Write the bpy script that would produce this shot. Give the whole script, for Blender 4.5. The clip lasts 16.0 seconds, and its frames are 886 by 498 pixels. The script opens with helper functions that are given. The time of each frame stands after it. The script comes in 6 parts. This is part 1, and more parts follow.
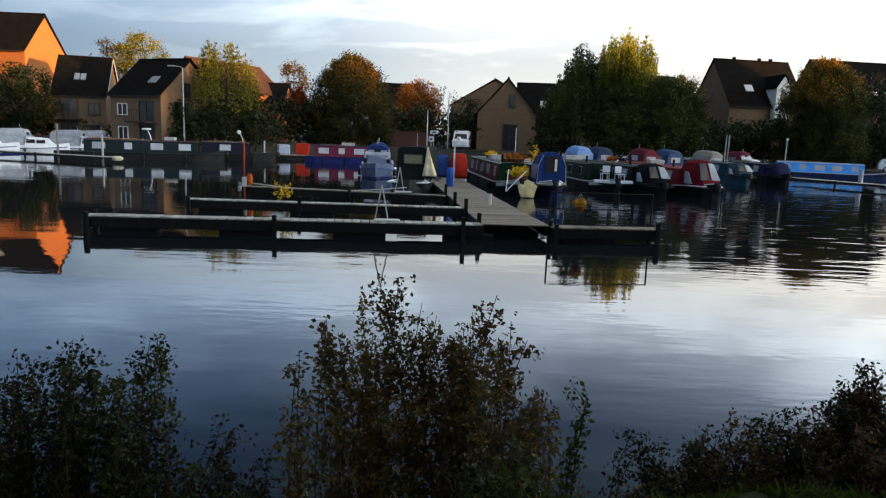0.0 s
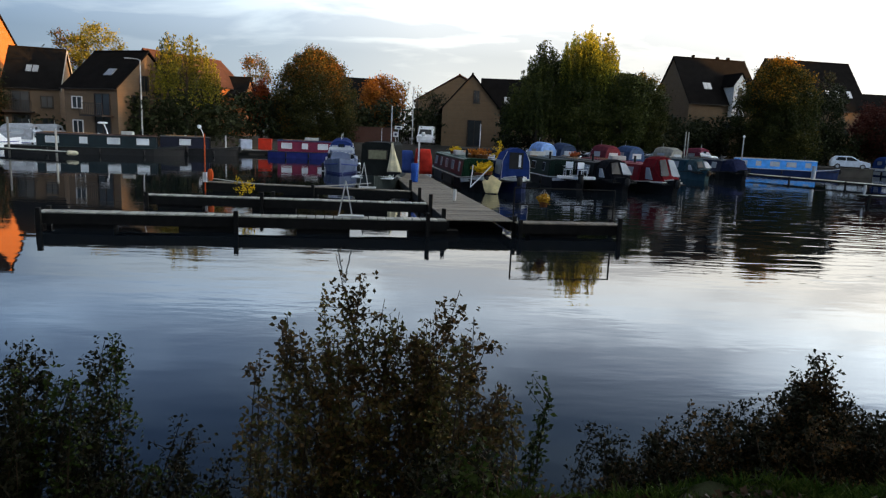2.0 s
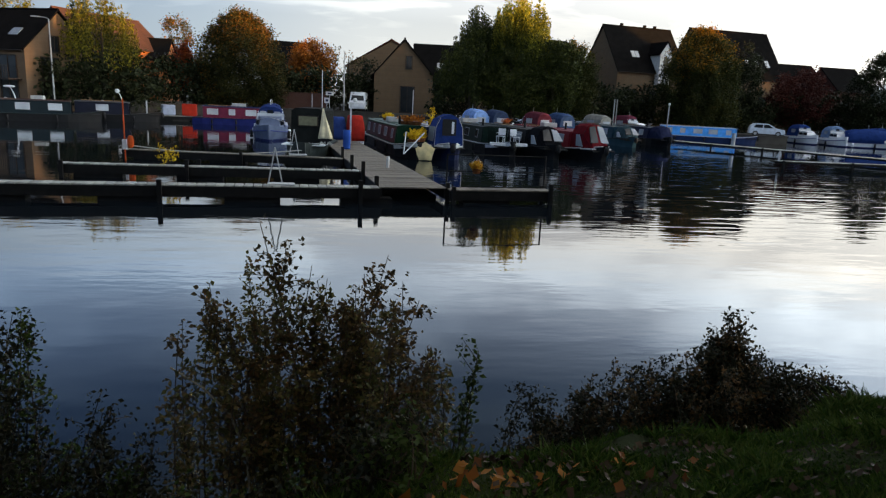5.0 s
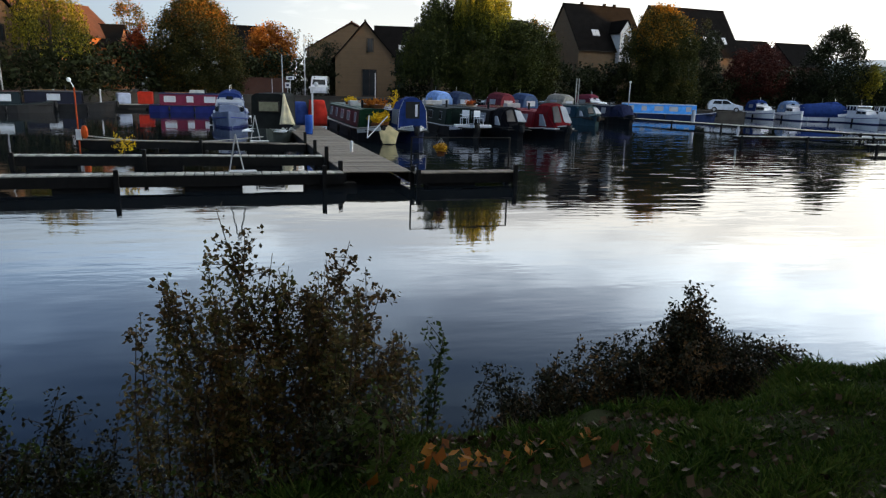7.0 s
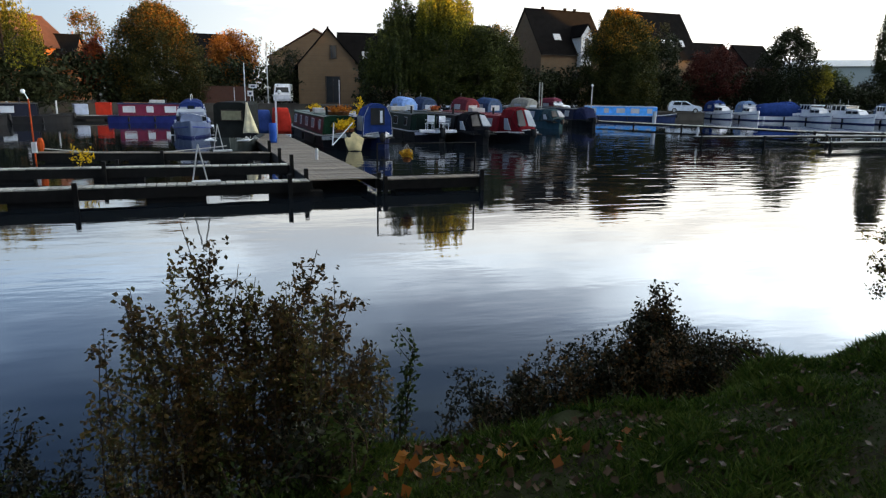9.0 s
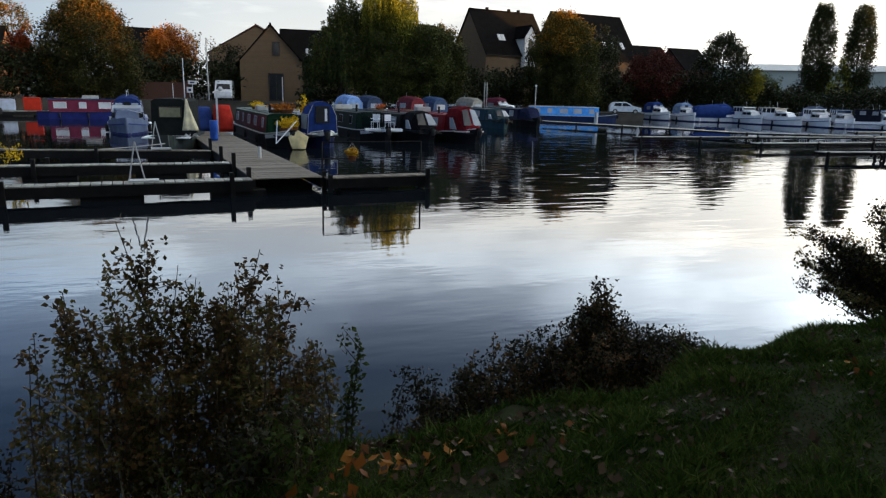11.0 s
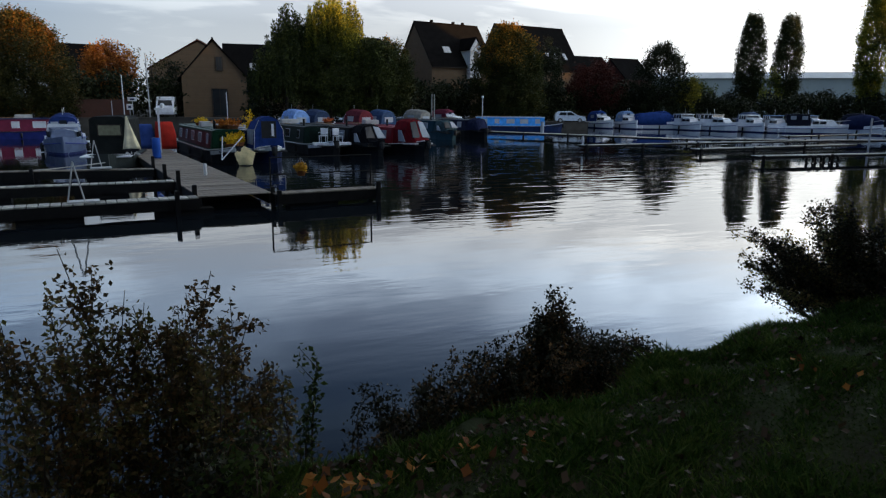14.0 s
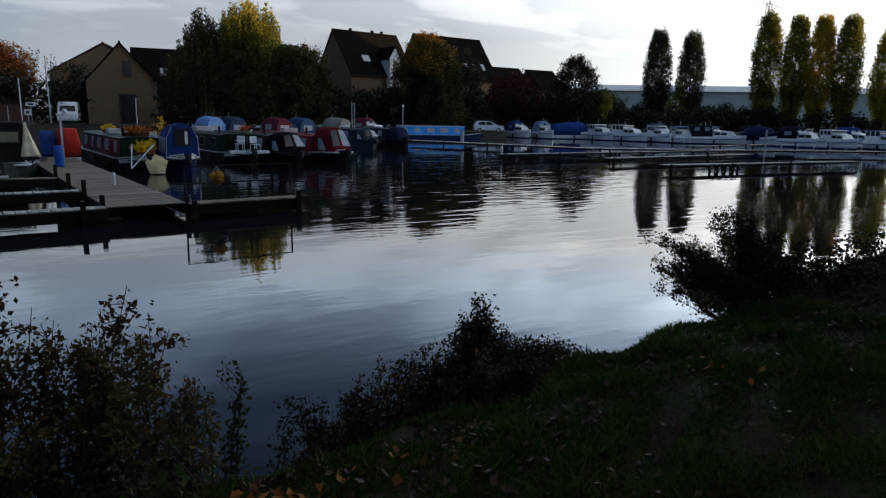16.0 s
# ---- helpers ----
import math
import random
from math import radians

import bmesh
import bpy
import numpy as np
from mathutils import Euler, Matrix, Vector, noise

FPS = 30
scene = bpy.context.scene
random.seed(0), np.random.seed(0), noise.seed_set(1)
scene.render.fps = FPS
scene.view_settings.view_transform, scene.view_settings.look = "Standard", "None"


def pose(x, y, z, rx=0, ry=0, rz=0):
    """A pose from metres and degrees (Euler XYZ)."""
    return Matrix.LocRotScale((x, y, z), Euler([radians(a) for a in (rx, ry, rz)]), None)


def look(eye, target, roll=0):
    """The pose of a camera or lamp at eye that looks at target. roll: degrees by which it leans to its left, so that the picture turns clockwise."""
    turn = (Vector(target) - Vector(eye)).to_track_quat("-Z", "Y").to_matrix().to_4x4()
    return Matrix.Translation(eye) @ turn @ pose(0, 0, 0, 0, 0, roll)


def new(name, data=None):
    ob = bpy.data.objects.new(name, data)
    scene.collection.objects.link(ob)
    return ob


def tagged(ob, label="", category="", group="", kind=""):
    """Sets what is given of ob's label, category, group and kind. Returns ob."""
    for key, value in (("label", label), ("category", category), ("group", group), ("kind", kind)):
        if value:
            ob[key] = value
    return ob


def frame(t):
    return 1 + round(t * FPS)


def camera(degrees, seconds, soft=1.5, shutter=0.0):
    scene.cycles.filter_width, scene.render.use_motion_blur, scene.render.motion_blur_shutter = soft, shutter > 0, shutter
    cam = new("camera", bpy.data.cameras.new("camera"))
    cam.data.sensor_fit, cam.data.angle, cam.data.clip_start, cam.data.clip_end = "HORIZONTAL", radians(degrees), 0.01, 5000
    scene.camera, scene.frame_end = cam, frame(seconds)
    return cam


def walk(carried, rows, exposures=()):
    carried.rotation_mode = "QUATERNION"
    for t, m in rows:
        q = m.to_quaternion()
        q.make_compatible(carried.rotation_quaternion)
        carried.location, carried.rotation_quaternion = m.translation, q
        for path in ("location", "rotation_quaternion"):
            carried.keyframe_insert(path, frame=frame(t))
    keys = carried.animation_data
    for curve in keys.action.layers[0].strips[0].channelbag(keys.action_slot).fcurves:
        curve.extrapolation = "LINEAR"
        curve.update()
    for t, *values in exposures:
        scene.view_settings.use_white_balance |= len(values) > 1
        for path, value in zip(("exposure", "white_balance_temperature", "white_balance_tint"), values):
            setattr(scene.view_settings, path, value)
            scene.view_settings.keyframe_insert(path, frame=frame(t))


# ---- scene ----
cam = camera(67.36, 16.0, soft=1.25)
PATH = [
    (0.0, -0.000, -0.000, 3.000, 0.000, -9.655, 2.206),
    (0.5, 0.006, 0.016, 3.000, -1.009, -10.137, 2.364),
    (1.0, 0.005, 0.007, 3.001, -1.361, -9.880, 2.135),
    (1.5, 0.007, 0.010, 2.998, -2.168, -9.916, 2.439),
    (2.0, 0.014, 0.012, 2.999, -3.058, -9.901, 2.479),
    (2.5, 0.021, 0.009, 2.998, -4.807, -9.982, 2.641),
    (3.0, 0.020, 0.006, 2.997, -5.539, -9.872, 2.797),
    (3.5, 0.023, 0.013, 3.003, -5.878, -10.185, 3.287),
    (4.0, 0.024, 0.017, 2.995, -5.822, -11.771, 2.449),
    (4.5, 0.036, 0.025, 2.990, -7.246, -12.109, 2.340),
    (5.0, 0.052, 0.027, 2.981, -8.876, -12.414, 2.800),
    (7.5, 0.084, 0.039, 2.978, -12.181, -13.863, 1.296),
    (8.0, 0.083, 0.040, 2.981, -12.605, -13.702, 0.885),
    (8.5, 0.083, 0.039, 2.981, -13.418, -13.418, 0.502),
    (9.0, 0.086, 0.030, 2.984, -14.528, -13.254, 0.797),
    (11.5, 0.090, 0.011, 2.985, -19.602, -13.226, 1.403),
    (12.0, 0.091, 0.007, 2.989, -19.553, -13.025, 1.302),
    (12.5, 0.112, 0.010, 2.983, -20.536, -13.101, 1.322),
    (13.0, 0.151, 0.019, 2.976, -19.270, -12.786, 1.231),
    (13.5, 0.128, 0.021, 2.988, -20.899, -11.926, 0.698),
    (14.0, 0.078, 0.031, 2.997, -23.427, -12.199, 0.448),
    (14.5, 0.053, 0.040, 3.000, -25.820, -12.176, 0.757),
    (15.0, 0.046, 0.039, 3.002, -27.548, -11.755, 0.667),
    (15.5, 0.049, 0.022, 3.006, -29.227, -11.052, 0.459),
    (16.0, 0.047, 0.020, 3.005, -30.264, -11.380, 1.005),
]


def stand(x, y, z, yaw, pitch, roll):
    a, p = radians(yaw), radians(pitch)
    way = Vector((-math.sin(a) * math.cos(p), math.cos(a) * math.cos(p), math.sin(p)))
    return look(Vector((x, y, z)), Vector((x, y, z)) + way, roll)


walk(cam, [(t, stand(*row)) for t, *row in PATH],
     exposures=[(0, 1.64, 8150, 10), (3.5, 1.52, 8100, 10), (5, 1.52, 8100, 10), (7.5, 1.84, 8150, 10), (9, 1.94, 8150, 10), (11.5, 1.49, 7900, 10), (13, 1.4, 7450, 10), (14.5, 0.87, 7050, 10), (16, 0.65, 7000, 10)])

# ---- world and sun ----
SUN_AZ, SUN_EL = 112.0, 3.3
world = bpy.data.worlds.new("world")
scene.world = world
world.use_nodes = True
wn, wl = world.node_tree.nodes, world.node_tree.links
wn.clear()
w_out = wn.new("ShaderNodeOutputWorld")
w_bg = wn.new("ShaderNodeBackground")
w_sky = wn.new("ShaderNodeTexSky")
w_sky.sky_type, w_sky.sun_disc = "NISHITA", False
w_sky.sun_elevation, w_sky.sun_rotation = radians(SUN_EL), radians(SUN_AZ)
w_sky.air_density, w_sky.dust_density, w_sky.ozone_density = 1.2, 0.2, 6.0
w_co = wn.new("ShaderNodeTexCoord")
w_sep = wn.new("ShaderNodeSeparateXYZ")
w_up = wn.new("ShaderNodeMath")
w_up.operation, w_up.inputs[1].default_value = "ADD", 0.16
w_div = [wn.new("ShaderNodeMath") for _ in range(2)]
w_com = wn.new("ShaderNodeCombineXYZ")
w_map = wn.new("ShaderNodeMapping")
w_map.inputs["Rotation"].default_value = (0, 0, radians(24))
w_map.inputs["Scale"].default_value = (0.7, 1.15, 1)
w_map.inputs["Location"].default_value = (0.4, 0.75, 0)
w_no = wn.new("ShaderNodeTexNoise")
w_no.inputs["Scale"].default_value, w_no.inputs["Detail"].default_value, w_no.inputs["Roughness"].default_value = 2.0, 6.0, 0.5
w_no.inputs["Distortion"].default_value = 0.35
w_ramp = wn.new("ShaderNodeMapRange")
w_ramp.interpolation_type = "SMOOTHSTEP"
w_ramp.inputs["From Min"].default_value, w_ramp.inputs["From Max"].default_value = 0.39, 0.62
w_ramp.inputs["To Min"].default_value, w_ramp.inputs["To Max"].default_value = 0.6, 0.97
# thin cloud: a bright veil above the roofs; bands higher up are added to brighten far water, darken near water and
# light the boats
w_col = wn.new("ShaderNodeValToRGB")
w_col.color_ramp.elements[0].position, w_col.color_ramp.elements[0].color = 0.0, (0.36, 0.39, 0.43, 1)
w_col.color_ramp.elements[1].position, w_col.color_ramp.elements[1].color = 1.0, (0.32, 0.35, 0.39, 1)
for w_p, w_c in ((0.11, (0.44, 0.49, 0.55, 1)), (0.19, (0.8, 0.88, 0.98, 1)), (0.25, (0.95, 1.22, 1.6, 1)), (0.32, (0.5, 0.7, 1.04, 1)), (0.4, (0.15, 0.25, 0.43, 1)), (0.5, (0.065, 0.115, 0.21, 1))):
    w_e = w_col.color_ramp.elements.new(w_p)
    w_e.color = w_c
w_gain = wn.new("ShaderNodeVectorMath")
w_gain.operation, w_gain.inputs["Scale"].default_value = "SCALE", 7.0
w_haze = wn.new("ShaderNodeMapRange")
w_haze.inputs["From Min"].default_value, w_haze.inputs["From Max"].default_value = 0.0, 0.32
w_haze.inputs["To Min"].default_value, w_haze.inputs["To Max"].default_value = 1.15, 0.1
w_max = wn.new("ShaderNodeMath")
w_max.operation = "MAXIMUM"
w_mix = wn.new("ShaderNodeMix")
w_mix.data_type = "RGBA"
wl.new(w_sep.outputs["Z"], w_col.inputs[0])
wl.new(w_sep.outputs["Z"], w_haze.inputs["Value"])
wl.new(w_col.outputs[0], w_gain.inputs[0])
# the cloud brightens and warms towards the sun
w_dot = wn.new("ShaderNodeVectorMath")
w_dot.operation = "DOT_PRODUCT"
w_dot.inputs[1].default_value = (math.sin(radians(98)) * 0.96, math.cos(radians(98)) * 0.96, 0.28)
w_half = wn.new("ShaderNodeMath")
w_half.operation, w_half.inputs[1].default_value, w_half.inputs[2].default_value = "MULTIPLY_ADD", 0.5, 0.5
w_glow = wn.new("ShaderNodeValToRGB")
w_glow.color_ramp.elements[0].position, w_glow.color_ramp.elements[0].color = 0.2, (0.42, 0.6, 0.84, 1)
w_glow.color_ramp.elements[1].position, w_glow.color_ramp.elements[1].color = 1.0, (8.5, 7.9, 7.0, 1)
for w_p, w_c in ((0.36, (0.9, 1.08, 1.28, 1)), (0.46, (1.42, 1.5, 1.58, 1)), (0.6, (1.55, 1.57, 1.6, 1)), (0.7, (1.9, 1.9, 1.9, 1)), (0.8, (3.4, 3.33, 3.22, 1)), (0.9, (6.2, 5.9, 5.5, 1))):
    w_e = w_glow.color_ramp.elements.new(w_p)
    w_e.color = w_c
w_lit = wn.new("ShaderNodeVectorMath")
w_lit.operation = "MULTIPLY"
wl.new(w_co.outputs["Generated"], w_dot.inputs[0])
wl.new(w_dot.outputs["Value"], w_half.inputs[0])
wl.new(w_half.outputs[0], w_glow.inputs[0])
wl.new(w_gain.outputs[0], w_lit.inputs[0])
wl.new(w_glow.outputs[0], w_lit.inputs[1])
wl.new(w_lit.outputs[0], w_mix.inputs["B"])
wl.new(w_haze.outputs[0], w_max.inputs[1])
wl.new(w_co.outputs["Generated"], w_sep.inputs[0])
wl.new(w_sep.outputs["Z"], w_up.inputs[0])
for k, a in enumerate("XY"):
    w_div[k].operation = "DIVIDE"
    wl.new(w_sep.outputs[a], w_div[k].inputs[0])
    wl.new(w_up.outputs[0], w_div[k].inputs[1])
    wl.new(w_div[k].outputs[0], w_com.inputs[k])
wl.new(w_com.outputs[0], w_map.inputs[0])
wl.new(w_map.outputs[0], w_no.inputs["Vector"])
wl.new(w_no.outputs["Fac"], w_ramp.inputs["Value"])
wl.new(w_ramp.outputs[0], w_max.inputs[0])
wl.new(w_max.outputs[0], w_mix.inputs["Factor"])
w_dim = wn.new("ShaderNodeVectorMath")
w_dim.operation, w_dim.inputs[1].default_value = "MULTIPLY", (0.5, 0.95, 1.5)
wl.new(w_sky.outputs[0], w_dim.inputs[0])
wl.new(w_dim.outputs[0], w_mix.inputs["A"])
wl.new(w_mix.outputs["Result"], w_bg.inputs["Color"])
w_bg.inputs["Strength"].default_value = 0.066
wl.new(w_bg.outputs[0], w_out.inputs[0])

sun = new("sun", bpy.data.lights.new("sun", "SUN"))
sun.data.energy, sun.data.angle, sun.data.color = 5.0, radians(0.6), (1.0, 0.58, 0.23)
sa, se = radians(SUN_AZ), radians(SUN_EL)
sun.matrix_world = look((0, 0, 60), Vector((0, 0, 60)) - Vector((math.sin(sa) * math.cos(se), math.cos(sa) * math.cos(se), math.sin(se))))


# ---- materials ----
def mat(name, color, rough=0.6, metal=0.0, scale=6.0, vary=0.25, fine=60.0, bump=0.15, tint=None, rand=0.0, spec=0.2, stretch=(1, 1, 1), depth=0.02):
    m = bpy.data.materials.new(name)
    m.use_nodes = True
    n, l = m.node_tree.nodes, m.node_tree.links
    p = n["Principled BSDF"]
    p.inputs["Roughness"].default_value, p.inputs["Metallic"].default_value = rough, metal
    p.inputs["Specular IOR Level"].default_value = spec
    co = n.new("ShaderNodeTexCoord")
    mp = n.new("ShaderNodeMapping")
    mp.inputs["Scale"].default_value = stretch
    l.new(co.outputs["Object"], mp.inputs[0])
    big, small = n.new("ShaderNodeTexNoise"), n.new("ShaderNodeTexNoise")
    for k, s in ((big, scale), (small, fine)):
        k.inputs["Scale"].default_value, k.inputs["Detail"].default_value = s, 5
        l.new(mp.outputs[0], k.inputs["Vector"])
    add = n.new("ShaderNodeMath")
    add.operation = "MULTIPLY_ADD"
    add.inputs[1].default_value = 0.45
    l.new(small.outputs["Fac"], add.inputs[0])
    l.new(big.outputs["Fac"], add.inputs[2])
    rng = n.new("ShaderNodeMapRange")
    rng.inputs["From Min"].default_value, rng.inputs["From Max"].default_value = 0.45, 1.0
    l.new(add.outputs[0], rng.inputs["Value"])
    mix = n.new("ShaderNodeMix")
    mix.data_type = "RGBA"
    dark = [c * (1 - vary) for c in color] if tint is None else tint
    light = [min(1, c * (1 + vary)) for c in color]
    mix.inputs["A"].default_value, mix.inputs["B"].default_value = (*dark, 1), (*light, 1)
    l.new(rng.outputs[0], mix.inputs["Factor"])
    out = mix.outputs["Result"]
    if rand:
        info, hsv = n.new("ShaderNodeObjectInfo"), n.new("ShaderNodeHueSaturation")
        r2 = n.new("ShaderNodeMapRange")
        r2.inputs["To Min"].default_value, r2.inputs["To Max"].default_value = 1 - rand, 1 + rand
        l.new(info.outputs["Random"], r2.inputs["Value"])
        l.new(r2.outputs[0], hsv.inputs["Value"])
        l.new(out, hsv.inputs["Color"])
        out = hsv.outputs[0]
    l.new(out, p.inputs["Base Color"])
    if bump:
        b = n.new("ShaderNodeBump")
        b.inputs["Strength"].default_value, b.inputs["Distance"].default_value = bump, depth
        l.new(add.outputs[0], b.inputs["Height"])
        l.new(b.outputs[0], p.inputs["Normal"])
    return m


def leaf_mat(name, c1, c2, c3=None, through_light=0.35, size=0.25, turn=None):
    """Foliage: colour from leaf to leaf and from clump to clump, some light passing through."""
    m = bpy.data.materials.new(name)
    m.use_nodes = True
    n, l = m.node_tree.nodes, m.node_tree.links
    p, out = n["Principled BSDF"], n["Material Output"]
    p.inputs["Roughness"].default_value = 0.55
    p.inputs["Specular IOR Level"].default_value = 0.12
    geo, co, no = n.new("ShaderNodeNewGeometry"), n.new("ShaderNodeTexCoord"), n.new("ShaderNodeTexNoise")
    no.inputs["Scale"].default_value = size
    l.new(co.outputs["Object"], no.inputs["Vector"])
    ad = n.new("ShaderNodeMath")
    ad.operation = "MULTIPLY_ADD"
    ad.inputs[1].default_value = 0.55
    l.new(geo.outputs["Random Per Island"], ad.inputs[0])
    l.new(no.outputs["Fac"], ad.inputs[2])
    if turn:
        # colour by height, autumn tint and sunlit tops painted together: (height, height, least, most)
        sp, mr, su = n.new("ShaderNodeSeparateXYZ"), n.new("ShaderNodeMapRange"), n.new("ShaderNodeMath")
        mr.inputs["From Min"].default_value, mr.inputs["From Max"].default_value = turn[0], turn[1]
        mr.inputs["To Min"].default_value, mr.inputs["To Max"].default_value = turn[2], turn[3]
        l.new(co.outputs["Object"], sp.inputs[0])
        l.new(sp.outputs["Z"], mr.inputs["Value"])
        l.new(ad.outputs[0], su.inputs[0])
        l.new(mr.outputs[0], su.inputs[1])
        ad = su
    ra = n.new("ShaderNodeValToRGB")
    ra.color_ramp.elements[0].position, ra.color_ramp.elements[0].color = 0.4, (*c1, 1)
    ra.color_ramp.elements[1].position, ra.color_ramp.elements[1].color = 0.8, (*c2, 1)
    if c3:
        e = ra.color_ramp.elements.new(1.0)
        e.color = (*c3, 1)
    l.new(ad.outputs[0], ra.inputs[0])
    l.new(ra.outputs[0], p.inputs["Base Color"])
    tr, mx = n.new("ShaderNodeBsdfTranslucent"), n.new("ShaderNodeMixShader")
    mx.inputs[0].default_value = through_light
    l.new(ra.outputs[0], tr.inputs["Color"])
    l.new(p.outputs[0], mx.inputs[1])
    l.new(tr.outputs[0], mx.inputs[2])
    l.new(mx.outputs[0], out.inputs["Surface"])
    return m


def brick_mat(name, c1, c2, mortar):
    m = mat(name, c1, 0.85, scale=1.5, vary=0.2, bump=0.1)
    n, l = m.node_tree.nodes, m.node_tree.links
    p = n["Principled BSDF"]
    co = n.new("ShaderNodeTexCoord")
    mp = n.new("ShaderNodeMapping")
    mp.inputs["Rotation"].default_value = (radians(90), 0, 0)
    br = n.new("ShaderNodeTexBrick")
    br.inputs["Scale"].default_value = 1.0
    br.inputs["Brick Width"].default_value, br.inputs["Row Height"].default_value, br.inputs["Mortar Size"].default_value = 0.225, 0.075, 0.01
    br.inputs["Color1"].default_value, br.inputs["Color2"].default_value, br.inputs["Mortar"].default_value = (*c1, 1), (*c2, 1), (*mortar, 1)
    l.new(co.outputs["Object"], mp.inputs[0])
    l.new(mp.outputs[0], br.inputs["Vector"])
    old = p.inputs["Base Color"].links[0].from_socket
    mx = n.new("ShaderNodeMix")
    mx.data_type, mx.blend_type = "RGBA", "MIX"
    mx.inputs["Factor"].default_value = 0.55
    l.new(old, mx.inputs["A"])
    l.new(br.outputs["Color"], mx.inputs["B"])
    l.new(mx.outputs["Result"], p.inputs["Base Color"])
    return m


def water_mat():
    m = bpy.data.materials.new("marina_water")
    m.use_nodes = True
    n, l = m.node_tree.nodes, m.node_tree.links
    p = n["Principled BSDF"]
    p.inputs["Base Color"].default_value = (0.006, 0.009, 0.012, 1)
    p.inputs["Roughness"].default_value, p.inputs["IOR"].default_value = 0.012, 1.42
    co = n.new("ShaderNodeTexCoord")
    heights = []
    for scale, st, rot in ((0.55, (1.0, 2.6, 1), -12), (2.2, (0.8, 2.4, 1), 8), (0.12, (1, 2, 1), 20)):
        mp, no = n.new("ShaderNodeMapping"), n.new("ShaderNodeTexNoise")
        mp.inputs["Scale"].default_value, mp.inputs["Rotation"].default_value = st, (0, 0, radians(rot))
        no.inputs["Scale"].default_value, no.inputs["Detail"].default_value = scale, 3
        l.new(co.outputs["Object"], mp.inputs[0])
        l.new(mp.outputs[0], no.inputs["Vector"])
        heights.append(no)
    patch = n.new("ShaderNodeMapRange")
    patch.inputs["From Min"].default_value, patch.inputs["From Max"].default_value = 0.42, 0.62
    patch.inputs["To Min"].default_value, patch.inputs["To Max"].default_value = 0.2, 1.0
    l.new(heights[2].outputs["Fac"], patch.inputs["Value"])
    # livelier ripples where the waterfowl have crossed
    ring_map, ring, rip = n.new("ShaderNodeMapping"), n.new("ShaderNodeTexNoise"), n.new("ShaderNodeMapping")
    ring_map.inputs["Location"].default_value = (-17, -29, 0)
    rip.inputs["Scale"].default_value, rip.inputs["Rotation"].default_value = (0.42, 1.7, 1), (0, 0, radians(22))
    ring.inputs["Scale"].default_value, ring.inputs["Distortion"].default_value, ring.inputs["Detail"].default_value = 1.15, 0.6, 1.5
    l.new(co.outputs["Object"], ring_map.inputs[0])
    l.new(co.outputs["Object"], rip.inputs[0])
    l.new(rip.outputs[0], ring.inputs["Vector"])
    ln = n.new("ShaderNodeVectorMath")
    ln.operation = "LENGTH"
    l.new(ring_map.outputs[0], ln.inputs[0])
    fade = n.new("ShaderNodeMapRange")
    fade.inputs["From Min"].default_value, fade.inputs["From Max"].default_value = 6.0, 20.0
    fade.inputs["To Min"].default_value, fade.inputs["To Max"].default_value = 1.0, 0.0
    l.new(ln.outputs["Value"], fade.inputs["Value"])
    rr = n.new("ShaderNodeMath")
    rr.operation = "MULTIPLY"
    l.new(ring.outputs["Fac"], rr.inputs[0])
    l.new(fade.outputs[0], rr.inputs[1])
    a = n.new("ShaderNodeMath")
    a.operation = "MULTIPLY_ADD"
    a.inputs[1].default_value = 0.26
    l.new(heights[1].outputs["Fac"], a.inputs[0])
    l.new(heights[0].outputs["Fac"], a.inputs[2])
    b = n.new("ShaderNodeMath")
    b.operation = "MULTIPLY"
    l.new(a.outputs[0], b.inputs[0])
    l.new(patch.outputs[0], b.inputs[1])
    c = n.new("ShaderNodeMath")
    c.operation = "MULTIPLY_ADD"
    c.inputs[1].default_value = 2.4
    l.new(rr.outputs[0], c.inputs[0])
    l.new(b.outputs[0], c.inputs[2])
    bp = n.new("ShaderNodeBump")
    bp.inputs["Strength"].default_value, bp.inputs["Distance"].default_value = 1.0, 0.0085
    l.new(c.outputs[0], bp.inputs["Height"])
    l.new(bp.outputs[0], p.inputs["Normal"])
    return m


def glass_mat(name, tint):
    return mat(name, tint, 0.06, 0, scale=0.8, vary=0.3, bump=0.0, spec=0.45)


